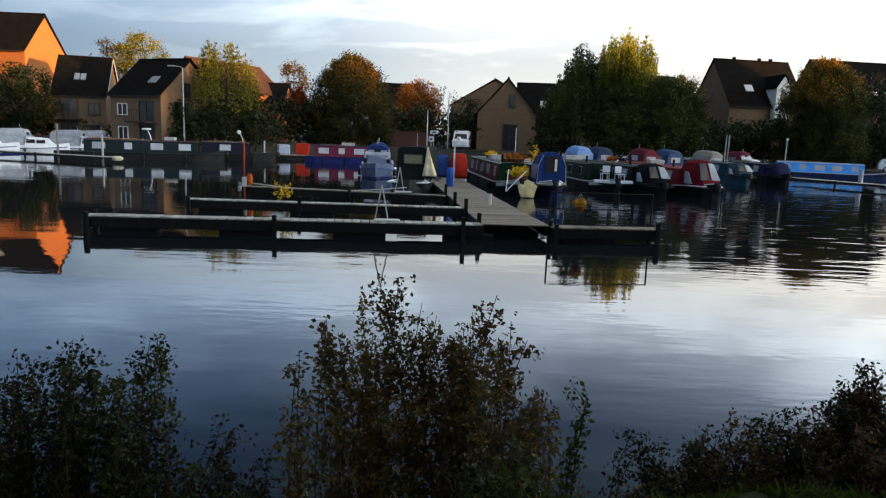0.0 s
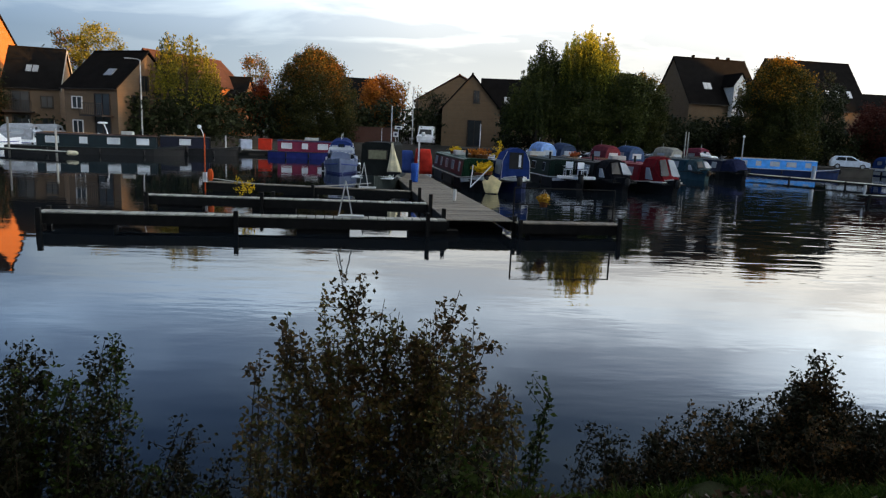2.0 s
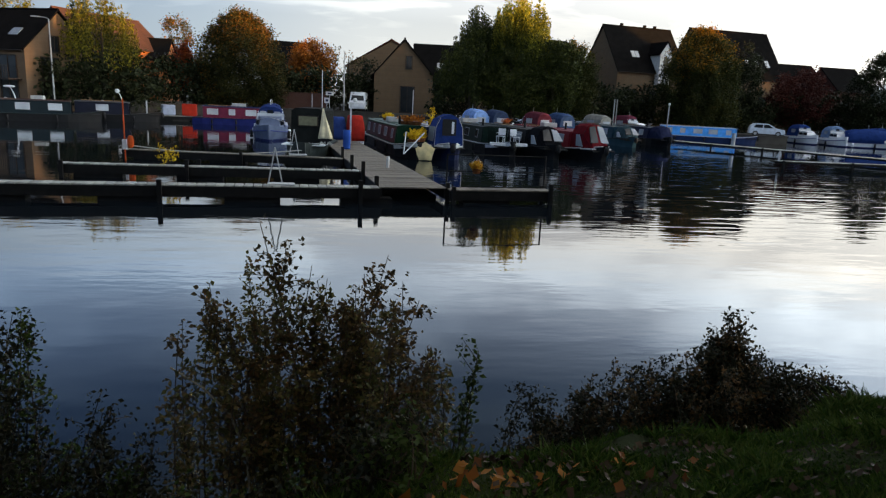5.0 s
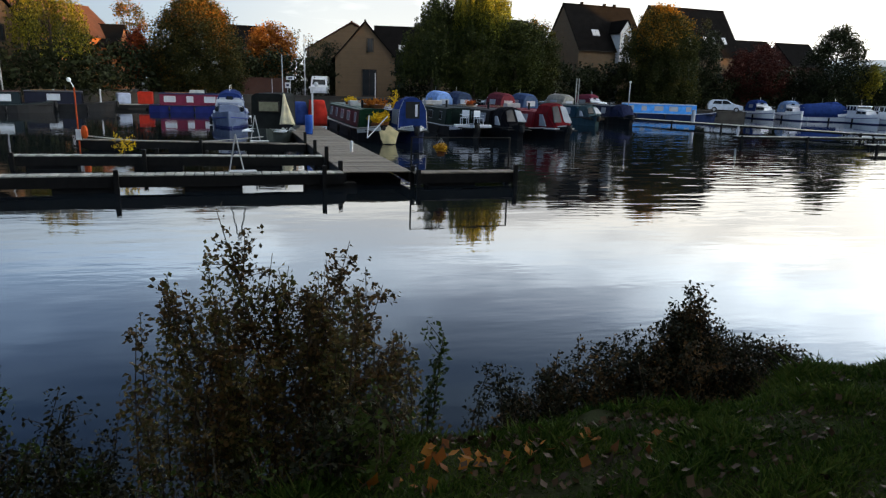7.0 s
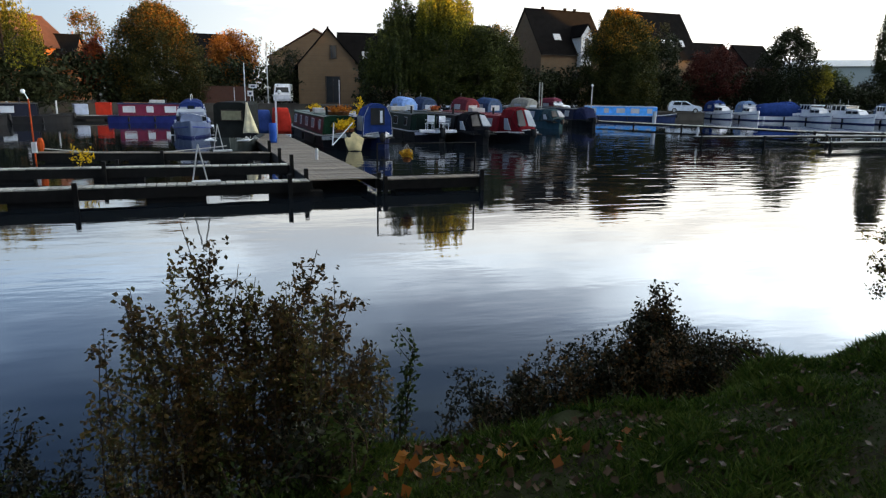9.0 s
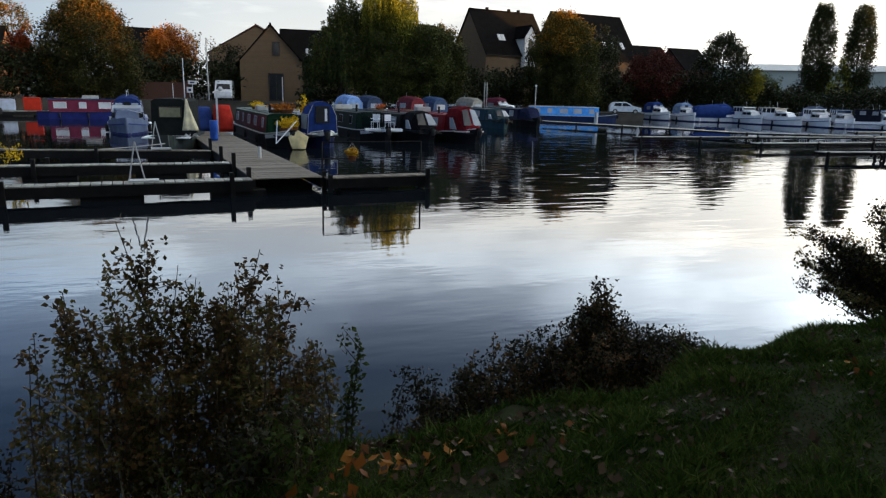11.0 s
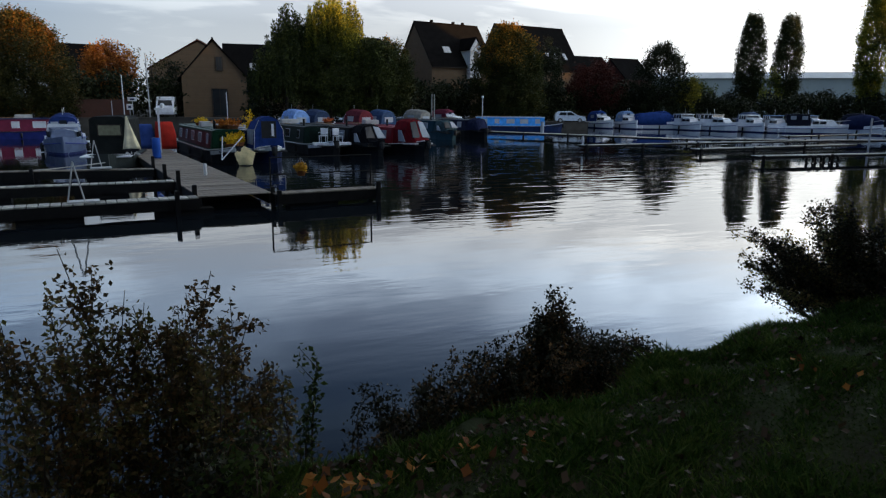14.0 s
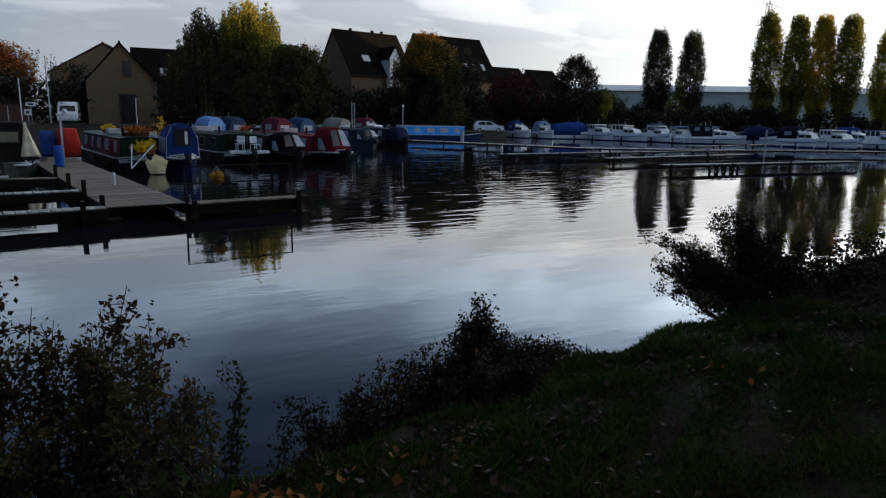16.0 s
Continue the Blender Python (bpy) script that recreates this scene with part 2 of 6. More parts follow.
def ground_mat():
    m = mat("bank_and_quay", (0.022, 0.032, 0.010), 0.9, scale=3, vary=0.5, fine=45, bump=0.5, tint=(0.018, 0.013, 0.007), depth=0.03, spec=0.05)
    n, l = m.node_tree.nodes, m.node_tree.links
    p = n["Principled BSDF"]
    geo, sp = n.new("ShaderNodeNewGeometry"), n.new("ShaderNodeSeparateXYZ")
    l.new(geo.outputs["Position"], sp.inputs[0])
    r = n.new("ShaderNodeMapRange")
    r.inputs["From Min"].default_value, r.inputs["From Max"].default_value = 30, 36
    l.new(sp.outputs["Y"], r.inputs["Value"])
    no = n.new("ShaderNodeTexNoise")
    no.inputs["Scale"].default_value, no.inputs["Detail"].default_value = 0.7, 8
    cr = n.new("ShaderNodeValToRGB")
    cr.color_ramp.elements[0].color, cr.color_ramp.elements[1].color = (0.03, 0.03, 0.03, 1), (0.09, 0.085, 0.075, 1)
    l.new(geo.outputs["Position"], no.inputs["Vector"])
    l.new(no.outputs["Fac"], cr.inputs[0])
    mx = n.new("ShaderNodeMix")
    mx.data_type = "RGBA"
    old = p.inputs["Base Color"].links[0].from_socket
    l.new(r.outputs[0], mx.inputs["Factor"])
    l.new(old, mx.inputs["A"])
    l.new(cr.outputs[0], mx.inputs["B"])
    l.new(mx.outputs["Result"], p.inputs["Base Color"])
    return m


PAL = {}


def paint(rgb, rough=0.35):
    """A weathered paint of one colour, made once."""
    key = (*rgb, rough)
    if key not in PAL:
        PAL[key] = mat("paint", rgb, rough + 0.08, spec=0.09, scale=2.5, vary=0.22, fine=40, bump=0.06)
    return PAL[key]


def cloth(rgb):
    key = ("cloth", *rgb)
    if key not in PAL:
        PAL[key] = mat("canvas_cloth", rgb, 0.85, spec=0.05, scale=3, vary=0.3, fine=90, bump=0.5, depth=0.03)
    return PAL[key]


M_WATER, M_GROUND = water_mat(), ground_mat()
M_DECK = mat("weathered_decking", (0.2, 0.168, 0.13), 0.75, scale=3, vary=0.4, fine=30, bump=0.4, rand=0.28, stretch=(1, 6, 1))
M_DECKG = mat("silvered_decking", (0.36, 0.35, 0.30), 0.7, scale=3, vary=0.45, fine=30, bump=0.4, rand=0.3, stretch=(6, 1, 1))
M_BEAM = mat("dark_wet_timber", (0.011, 0.010, 0.009), 0.7, spec=0.2, scale=4, vary=0.5, bump=0.4)
M_GALV = mat("galvanised_steel", (0.42, 0.43, 0.44), 0.45, 0.7, scale=8, vary=0.25, bump=0.1)
M_WHITE = mat("white_gelcoat", (0.82, 0.83, 0.84), 0.28, spec=0.4, scale=2, vary=0.12, bump=0.03)
M_BLACK = mat("black_hull_paint", (0.008, 0.0085, 0.01), 0.45, spec=0.2, scale=3, vary=0.4, bump=0.08)
M_RUB = mat("black_rubber", (0.02, 0.02, 0.02), 0.7, bump=0.1)
M_GLASS = glass_mat("dark_glass", (0.02, 0.025, 0.03))
M_PALE = glass_mat("pale_glass", (0.34, 0.38, 0.42))
M_BUFF = brick_mat("buff_brick", (0.16, 0.1, 0.055), (0.125, 0.076, 0.042), (0.13, 0.11, 0.085))
M_BROWN = brick_mat("brown_brick", (0.15, 0.095, 0.058), (0.12, 0.074, 0.044), (0.13, 0.105, 0.08))
M_ORANGE = brick_mat("orange_brick", (0.3, 0.088, 0.02), (0.24, 0.068, 0.016), (0.2, 0.14, 0.09))
M_REDBR = brick_mat("red_brick", (0.07, 0.026, 0.018), (0.05, 0.02, 0.015), (0.06, 0.05, 0.042))
M_TILE = mat("dark_roof_tile", (0.0075, 0.0068, 0.0065), 0.95, spec=0.02, scale=1.2, vary=0.4, fine=14, bump=0.5, depth=0.05)
M_TILEB = mat("brown_roof_tile", (0.05, 0.02, 0.012), 0.85, scale=1.2, vary=0.3, fine=14, bump=0.5, depth=0.05)
M_RENDER = mat("white_render", (0.62, 0.6, 0.56), 0.8, bump=0.1)
M_FRAME = mat("brown_window_frame", (0.03, 0.022, 0.018), 0.5, bump=0.05)
M_BARK = mat("bark", (0.05, 0.04, 0.03), 0.9, scale=3, vary=0.5, fine=25, bump=0.8, stretch=(3, 3, 0.6), depth=0.04)
M_STEM = mat("dry_stem", (0.075, 0.05, 0.03), 0.8, bump=0.2)
M_CONC = mat("quay_concrete", (0.05, 0.046, 0.04), 0.85, scale=1.0, vary=0.35, bump=0.3)
M_CLAD = mat("pale_green_cladding", (0.32, 0.38, 0.37), 0.5, scale=0.2, vary=0.15, bump=0.0)


# ---- mesh helpers ----
class Shape:
    def __init__(self):
        self.v, self.f = [], []

    def add(self, vs, fs):
        o = len(self.v)
        self.v += [tuple(p) for p in vs]
        self.f += [tuple(i + o for i in q) for q in fs]
        return self

    def box(self, x, y, z, sx, sy, sz, turn=0.0):
        """A box by the middle of its foot."""
        c, s = math.cos(radians(turn)), math.sin(radians(turn))
        vs = []
        for dz in (0, sz):
            for dx, dy in ((-1, -1), (1, -1), (1, 1), (-1, 1)):
                a, b = dx * sx / 2, dy * sy / 2
                vs.append((x + a * c - b * s, y + a * s + b * c, z + dz))
        return self.add(vs, [(0, 3, 2, 1), (4, 5, 6, 7), (0, 1, 5, 4), (1, 2, 6, 5), (2, 3, 7, 6), (3, 0, 4, 7)])

    def loft(self, rings, closed=True, caps=True):
        n = len(rings[0])
        vs, fs = [p for r in rings for p in r], []
        for k in range(len(rings) - 1):
            for i in range(n if closed else n - 1):
                j = (i + 1) % n
                fs.append((k * n + i, k * n + j, (k + 1) * n + j, (k + 1) * n + i))
        if caps:
            fs.append(tuple(reversed(range(n))))
            fs.append(tuple((len(rings) - 1) * n + i for i in range(n)))
        return self.add(vs, fs)

    def tube(self, pts, r0, r1=None, n=6):
        r1 = r0 if r1 is None else r1
        pts = [Vector(p) for p in pts]
        rings = []
        for k, p in enumerate(pts):
            d = (pts[min(k + 1, len(pts) - 1)] - pts[max(k - 1, 0)]).normalized()
            a = d.cross(Vector((0, 0, 1)) if abs(d.z) < 0.9 else Vector((1, 0, 0))).normalized()
            b = d.cross(a)
            r = r0 + (r1 - r0) * k / max(1, len(pts) - 1)
            rings.append([p + a * (r * math.cos(6.2832 * i / n)) + b * (r * math.sin(6.2832 * i / n)) for i in range(n)])
        return self.loft(rings)

    def ball(self, x, y, z, rx, ry, rz, n=8):
        rings = []
        for k in range(1, 6):
            a = math.pi * k / 6
            rings.append([(x + rx * math.sin(a) * math.cos(6.2832 * i / n), y + ry * math.sin(a) * math.sin(6.2832 * i / n), z - rz * math.cos(a)) for i in range(n)])
        return self.loft(rings)

    def mesh(self, name, material, bevel=0.0, smooth=False):
        me = bpy.data.meshes.new(name)
        me.from_pydata(self.v, [], self.f)
        bm = bmesh.new()
        bm.from_mesh(me)
        bmesh.ops.recalc_face_normals(bm, faces=bm.faces)
        if bevel:
            bmesh.ops.bevel(bm, geom=list(bm.edges), offset=bevel, segments=2, affect="EDGES", profile=0.6)
        bm.to_mesh(me)
        bm.free()
        if smooth:
            me.polygons.foreach_set("use_smooth", [True] * len(me.polygons))
        me.materials.append(material)
        return me


def part(name, shape, material, parent=None, label="", bevel=0.0, smooth=False):
    ob = new(name, shape.mesh(name, material, bevel, smooth))
    ob.parent = parent
    return tagged(ob, label)


def thing(name, label, category, group="", kind="", m=None):
    ob = tagged(new(name), label, category, group, kind)
    if m is not None:
        ob.matrix_world = m
    return ob


def place(x, y, z=0.0, heading=0.0):
    """Heading: degrees clockwise from the +y axis, for things whose front is +y."""
    return pose(x, y, z, 0, 0, -heading)


def shell(mesh_name, verts, faces, material):
    me = bpy.data.meshes.new(mesh_name)
    me.from_pydata(verts, [], faces)
    me.materials.append(material)
    return me


# ---- ground, water, quay ----
def near_edge(x):
    return 2.08 + 0.05 * x + 0.19 * (1 + math.tanh(2.5 * (x - 0.25))) + 0.14 * max(0, x) + 0.10 * math.sin(1.9 * x + 0.6) + 0.06 * math.sin(4.7 * x)


QUAY = [(-400, 58), (-60, 64), (-35, 69), (-10, 76), (5, 79), (30, 80.5), (37, 78.2), (48.5, 74), (52.5, 74), (55, 83), (63, 83), (72, 70), (82, 58), (92, 42), (106, 22), (107, -500)]


def far_edge(x):
    for (xa, ya), (xb, yb) in zip(QUAY, QUAY[1:]):
        if xa <= x < xb:
            return ya + (yb - ya) * (x - xa) / (xb - xa)
    return -500 if x >= 106 else 58


def quay_z(x):
    return 1.38 - 0.55 * min(1, max(0, (x - 24) / 12))


def bank_dip(x, s):
    """The bank sags towards the water between the bramble and the thorn bush."""
    return 0.07 * math.exp(-((x - 3.6) / 1.3) ** 2) * min(1.0, max(0.0, (s + 1.3) / 1.1))


def ground_height(x, y):
    s = y - near_edge(x)
    if s < 0.25:
        z = 1.44 + 0.03 * math.sin(1.3 * x + y) + 0.03 * noise.noise(Vector((x * 1.7, y * 1.7, 0))) - 0.05 * min(0, s + 0.2) * 0.2
        if s > -0.5:
            k = (s + 0.5) / 0.75
            z -= 0.10 * k * k
        return z - bank_dip(x, s)
    down = max(-1.6, 1.34 - bank_dip(x, s) - 1.35 * (s - 0.25) - 0.06 * noise.noise(Vector((x * 3, y * 3, 2))))
    f = y - far_edge(x)
    return down if f < 0.4 else quay_z(x)


def spread(lo, hi, step, reach):
    a = list(np.arange(lo, hi, step))
    left, right, g = [], [], step
    p, q = lo, hi
    while q < reach or p > -reach:
        g = min(g * 1.35, 600)
        p, q = p - g, q + g
        left.append(max(p, -reach))
        right.append(min(q, reach))
    return sorted(set(left + a + right))


def build_ground():
    xs = [x for x in spread(-6, 12, 0.14, 3000) if not (-66 < x < 112)] + list(np.arange(-66, -6, 1.5)) + list(np.arange(-6, 12, 0.14)) + list(np.arange(12, 112, 1.5))
    ys = [y for y in spread(0, 6, 0.14, 3000) if not (-4 < y < 100)] + list(np.arange(-4, 0.5, 0.5)) + list(np.arange(0.5, 7.5, 0.14)) + list(np.arange(7.5, 100, 1.25))
    xs, ys = sorted(xs), sorted(ys)
    vs = [(x, y, ground_height(x, y)) for y in ys for x in xs]
    n = len(xs)
    fs = [(j * n + i, j * n + i + 1, (j + 1) * n + i + 1, (j + 1) * n + i) for j in range(len(ys) - 1) for i in range(n - 1)]
    me = shell("ground", vs, fs, M_GROUND)
    me.polygons.foreach_set("use_smooth", [True] * len(me.polygons))
    tagged(new("ground", me), "grassy river bank and dark gravel quay", "ground", kind="structure")


build_ground()
water = Shape().add([(-3000, 2, 0), (108, 2, 0), (108, 90, 0), (-3000, 90, 0)], [(0, 1, 2, 3)])
tagged(part("water", water, M_WATER), "calm dark marina water mirroring the evening sky", "water", kind="structure")
quay = thing("quay_wall", "weathered concrete quay wall along the marina basin", "wall", kind="structure")
for (xa, ya), (xb, yb) in zip(QUAY[1:-1], QUAY[2:-1]):
    seg = math.hypot(xb - xa, yb - ya)
    a = math.degrees(math.atan2(yb - ya, xb - xa))
    part("wall_panel", Shape().box((xa + xb) / 2, (ya + yb) / 2, -1.2, seg, 0.5, quay_z(xb) + 1.25, a), M_CONC, quay)
    part("coping", Shape().box((xa + xb) / 2, (ya + yb) / 2, quay_z(xb) + 0.052, seg, 0.7, 0.1, a), M_CONC, quay)


# ---- pontoons ----
def pontoon(label, xa, ya, xb, yb, width, top=0.45, board=0.14, lengthwise=False, posts=(), group="", material=None, thin=False):
    """A walkway from a to b with separate boards, side beams and floats."""
    L = math.hypot(xb - xa, yb - ya)
    ob = thing("pontoon", label, "pontoon", group, m=Matrix.Translation((xa, ya, 0)) @ Matrix.Rotation(math.atan2(yb - ya, xb - xa), 4, "Z"))
    for s in (-1, 1):
        part("side_beam", Shape().box(L / 2, s * (width / 2 - 0.04), top - (0.15 if thin else 0.33), L, 0.07, 0.11 if thin else 0.29), M_BEAM, ob)
    n = max(2, int(L / board))
    step = L / n
    me = Shape().box(0, 0, 0, step * 0.9, width, 0.035).mesh("board", material or M_DECK)
    for k in range(n):
        b = new("board", me)
        b.parent = ob
        b.matrix_local = pose((k + 0.5) * step, random.uniform(-0.015, 0.015), top - 0.035 + random.uniform(-0.004, 0.004), 0, 0, random.uniform(-0.6, 0.6))
    k = 1.2
    while k < L and not thin:
        # near-black float: the shade below the deck is put into its colour
        part("float", Shape().box(k, 0, -0.2, 1.5, width * 0.8, 0.36), M_BEAM, ob)
        k += 3.2
    for s, side, h in posts:
        part("post", Shape().box(s, side * (width / 2 + 0.06), -0.4, 0.12, 0.12, top + 0.4 + h), M_BEAM, ob, bevel=0.01)
    return ob


A6 = radians(6.2)
ux, uy, vx, vy = math.cos(A6), math.sin(A6), -math.sin(A6), math.cos(A6)


def dock(u, v):
    """Place on the docks: u along the front finger from the walkway's near right corner, v away from the camera."""
    return 3.2 + u * ux + v * vx, 20.0 + u * uy + v * vy


pontoon("broad weathered plank walkway leading to the moored boats", *dock(-1.05, -0.05), *dock(-1.05, 24), 2.05,
        posts=[(0.25, 1, 0.3), (3.2, 1, 0.45), (6.4, 1, 0.4), (9.8, 1, 0.45), (0.1, -1, 0.15)])
pontoon("narrow slatted finger pontoon with dark posts", *dock(-13.3, -0.15), *dock(-2.12, -0.15), 0.55, top=0.47, board=0.25, material=M_DECKG,
        posts=[(0.12, -1, 0.12), (5.2, -1, 0.15), (10.6, -1, 0.22), (0.12, 1, 0.1)], group="finger pontoons")
pontoon("narrow slatted finger pontoon with dark posts", *dock(-11.9, 4.9), *dock(-2.12, 4.3), 0.5, top=0.47, board=0.25, material=M_DECKG,
        posts=[(0.12, -1, 0.1), (4.0, -1, 0.22), (4.3, 1, 0.2)], group="finger pontoons")
pontoon("narrow slatted finger pontoon in shade", *dock(-11.2, 11.6), *dock(-2.12, 9.6), 0.5, top=0.42, board=0.25,
        posts=[(0.12, -1, 0.1), (5.0, -1, 0.1)], group="finger pontoons")
pontoon("short dark finger pontoon with a metal railing", *dock(0.02, 0.0), *dock(3.35, 0.0), 0.6, top=0.43, posts=[(0.1, -1, 0.1), (3.25, -1, 0.22), (3.25, 1, 0.1)], group="finger pontoons")
for a, b, c, d, w in ((31.8, 62, 40.4, 43.5, 1.3), (26.8, 38.2, 54, 38.4, 0.6), (31.4, 32.6, 47.2, 33.4, 0.7), (30.2, 26.8, 46.7, 25.2, 0.7), (40.4, 43.5, 66, 33, 1.3), (54, 45, 70, 47, 0.7), (-42, 56.5, -25.3, 51.2, 0.8)):
    pontoon("long low mooring jetty far across the water", a, b, c, d, w, board=0.4, thin=True, group="mooring jetties", material=M_DECKG, posts=[(0.2, -1, 0.03), (5, -1, 0.03), (10, -1, 0.05)])


# ---- boats ----
def hull_rings(L, beam, depth, high, bow_rise, bow_len, stern_len=0.8, flare=0.92):
    rings = []
    for k in range(15):
        f = k / 14
        y = -L + L * (1 - (1 - f) ** 1.6)
        b = 1.0
        if -y < bow_len:
            b = max(0.04, (-y / bow_len)) ** 0.55
        if y + L < stern_len:
            b = min(b, 0.72 + 0.28 * ((y + L) / stern_len) ** 0.5)
        w = beam / 2 * b
        up = high + bow_rise * max(0, 1 + y / (bow_len * 1.5)) ** 2
        rings.append([(-w * flare, y - 0.25 * (1 - b), -depth), (w * flare, y - 0.25 * (1 - b), -depth), (w, y, up), (-w, y, up)])
    return rings


def narrowboat(label, x, y, heading, L, hull, cabin, roof, hood=None, hood_h=1.0, windows=4, stripe=None, front=2.6, rear=2.2, pale=True, panel=None, flash=None, gunwale=0.62, cab_h=0.98, raked=True):
    """Origin under the bow tip, bow towards +y."""
    ob = thing("narrowboat", label, "boat", "moored narrowboats", m=place(x, y, 0, heading))
    beam = 2.08
    part("hull", Shape().loft(hull_rings(L, beam, 0.4, gunwale, 0.32, 2.4)), M_BLACK if hull is None else paint(hull), ob)
    for s in (-1, 1):
        st = Shape()
        pts = [(s * (beam / 2 + 0.015) * (1 if -q > 2.4 else max(0.05, (-q / 2.4)) ** 0.55), q, gunwale - 0.03 + 0.32 * max(0, 1 + q / 3.6) ** 2) for q in np.linspace(-L, -0.02, 16)]
        st.tube(pts, 0.035)
        part("rubbing_strake", st, paint(stripe) if stripe else M_RUB, ob)
        if flash:
            fl = [(s * (beam / 2 + 0.012) * max(0.05, (-q / 2.4)) ** 0.55, q, gunwale - 0.03 + 0.32 * max(0, 1 + q / 3.6) ** 2) for q in np.linspace(-2.2, -0.02, 9)]
            part("bow_flash", Shape().loft([[(x + s * 0.012, q, z - 0.05), (x - s * 0.05, q, z - 0.05), (x - s * 0.07, q, z - 0.24), (x - s * 0.012, q, z - 0.24)] for x, q, z in fl]), paint(flash), ob)
    y0, y1 = -L + rear, -front
    w0, w1 = beam / 2 - 0.12, beam / 2 - 0.24
    part("cabin", Shape().loft([[(-w0, q, gunwale - 0.02), (w0, q, gunwale - 0.02), (w1, q - sl, gunwale + cab_h), (-w1, q - sl, gunwale + cab_h)] for q, sl in ((y0, 0), (y1, 0.06))]), paint(cabin), ob, bevel=0.015)
    part("roof", Shape().loft([[(-w1 - 0.05, q, gunwale + cab_h), (w1 + 0.05, q, gunwale + cab_h), (w1 * 0.6, q, gunwale + cab_h + 0.075), (-w1 * 0.6, q, gunwale + cab_h + 0.075)] for q in (y0 - 0.05, y1 + 0.08)]), paint(roof), ob)
    for s in (-1, 1):
        part("handrail", Shape().tube([(s * (w1 - 0.02), q, gunwale + cab_h + 0.09) for q in (y0 + 0.1, y1 - 0.1)], 0.022), paint(roof), ob)
        ang = math.atan2(w0 - w1, cab_h)
        for k in range(windows):
            q = y0 + (y1 - y0) * (k + 0.5) / windows
            ww = 0.9 if k % 3 != 1 else 0.5
            zc = gunwale + cab_h * 0.55
            xm = s * ((w0 + w1) / 2 - (w0 - w1) * 0.05 + 0.012)
            fr = Shape()
            fr.loft([[(xm + s * 0.012 + s * dx, q + dy * (ww / 2 + 0.04), zc + dz * 0.27) for dy, dz, dx in ((-1, -1, 0.02), (1, -1, 0.02), (1, 1, -0.035), (-1, 1, -0.035))],
                     [(xm - s * 0.05, q + dy * (ww / 2 + 0.04), zc + dz * 0.27) for dy, dz in ((-1, -1), (1, -1), (1, 1), (-1, 1))]])
            w = part("window", fr, M_GALV, ob)
            gl = Shape()
            gl.loft([[(xm + s * 0.02 + s * dx, q + dy * ww / 2, zc + dz * 0.23) for dy, dz, dx in ((-1, -1, 0.02), (1, -1, 0.02), (1, 1, -0.03), (-1, 1, -0.03))],
                     [(xm, q + dy * ww / 2, zc + dz * 0.23) for dy, dz in ((-1, -1), (1, -1), (1, 1), (-1, 1))]])
            part("pane", gl, M_PALE if pale else M_GLASS, w)
        if panel:
            part("side_panel", Shape().loft([[(s * (w0 + 0.004), q, gunwale + 0.06), (s * (w0 - 0.05), q, gunwale + 0.06), (s * (w1 - 0.03), q, gunwale + cab_h - 0.1), (s * (w1 + 0.016), q, gunwale + cab_h - 0.1)] for q in (y0 + 0.3, y1 - 0.3)]), paint(panel), ob)
    part("front_bulkhead", Shape().box(0, y1 + 0.035, gunwale, 2 * w1, 0.05, cab_h - 0.03), paint(cabin), ob)
    for s in (-1, 1):
        part("front_door", Shape().box(s * 0.27, y1 + 0.075, gunwale - 0.1, 0.5, 0.03, cab_h - 0.08), paint([c * 0.6 for c in cabin]), ob)
    part("front_deck", Shape().box(0, -1.35, gunwale - 0.05, 1.5, 2.3, 0.06), M_RUB, ob)
    part("stem_fender", Shape().ball(0, 0.1, gunwale + 0.02, 0.16, 0.16, 0.28), M_RUB, ob)
    part("chimney", Shape().tube([(0.45, y1 - 1.2, gunwale + cab_h + 0.05), (0.45, y1 - 1.2, gunwale + cab_h + 0.5)], 0.07, n=10), M_BLACK, ob)
    for s in (-1, 1):
        for q in (-L * 0.25, -L * 0.5, -L * 0.78):
            part("fender", Shape().tube([(s * (beam / 2 + 0.09), q, 0.08), (s * (beam / 2 + 0.09), q, 0.5)], 0.075, n=8), M_RUB if s > 0 else M_WHITE, ob, smooth=True)
    part("boat_pole", Shape().tube([(-0.3, y0 + 0.4, gunwale + cab_h + 0.13), (-0.28, min(y0 + 4.0, y1 - 0.3), gunwale + cab_h + 0.13)], 0.025), paint((0.3, 0.16, 0.07)), ob)
    part("plank", Shape().box(0.25, (y0 + y1) / 2 - 0.5, gunwale + cab_h + 0.07, 0.22, 2.2, 0.04), paint((0.32, 0.22, 0.12)), ob)
    part("mushroom_vent", Shape().ball(0, (y0 + y1) / 2, gunwale + cab_h + 0.12, 0.11, 0.11, 0.06), M_GALV, ob)
    if hood:
        hc, clear = hood
        # a taut cover: upright sides, a ridge over the cratch board, and a raked front
        hoops = ((y1 + 0.1, hood_h, 1.0), (-front * 0.66, hood_h + 0.06, 1.0), (-front * 0.5, hood_h, 0.97), (-front * 0.17, 0.16, 0.72))
        if not raked:
            hoops = ((y1 + 0.1, hood_h * 0.92, 1.0), (-front * 0.6, hood_h, 1.02), (-front * 0.34, hood_h * 0.98, 1.0))
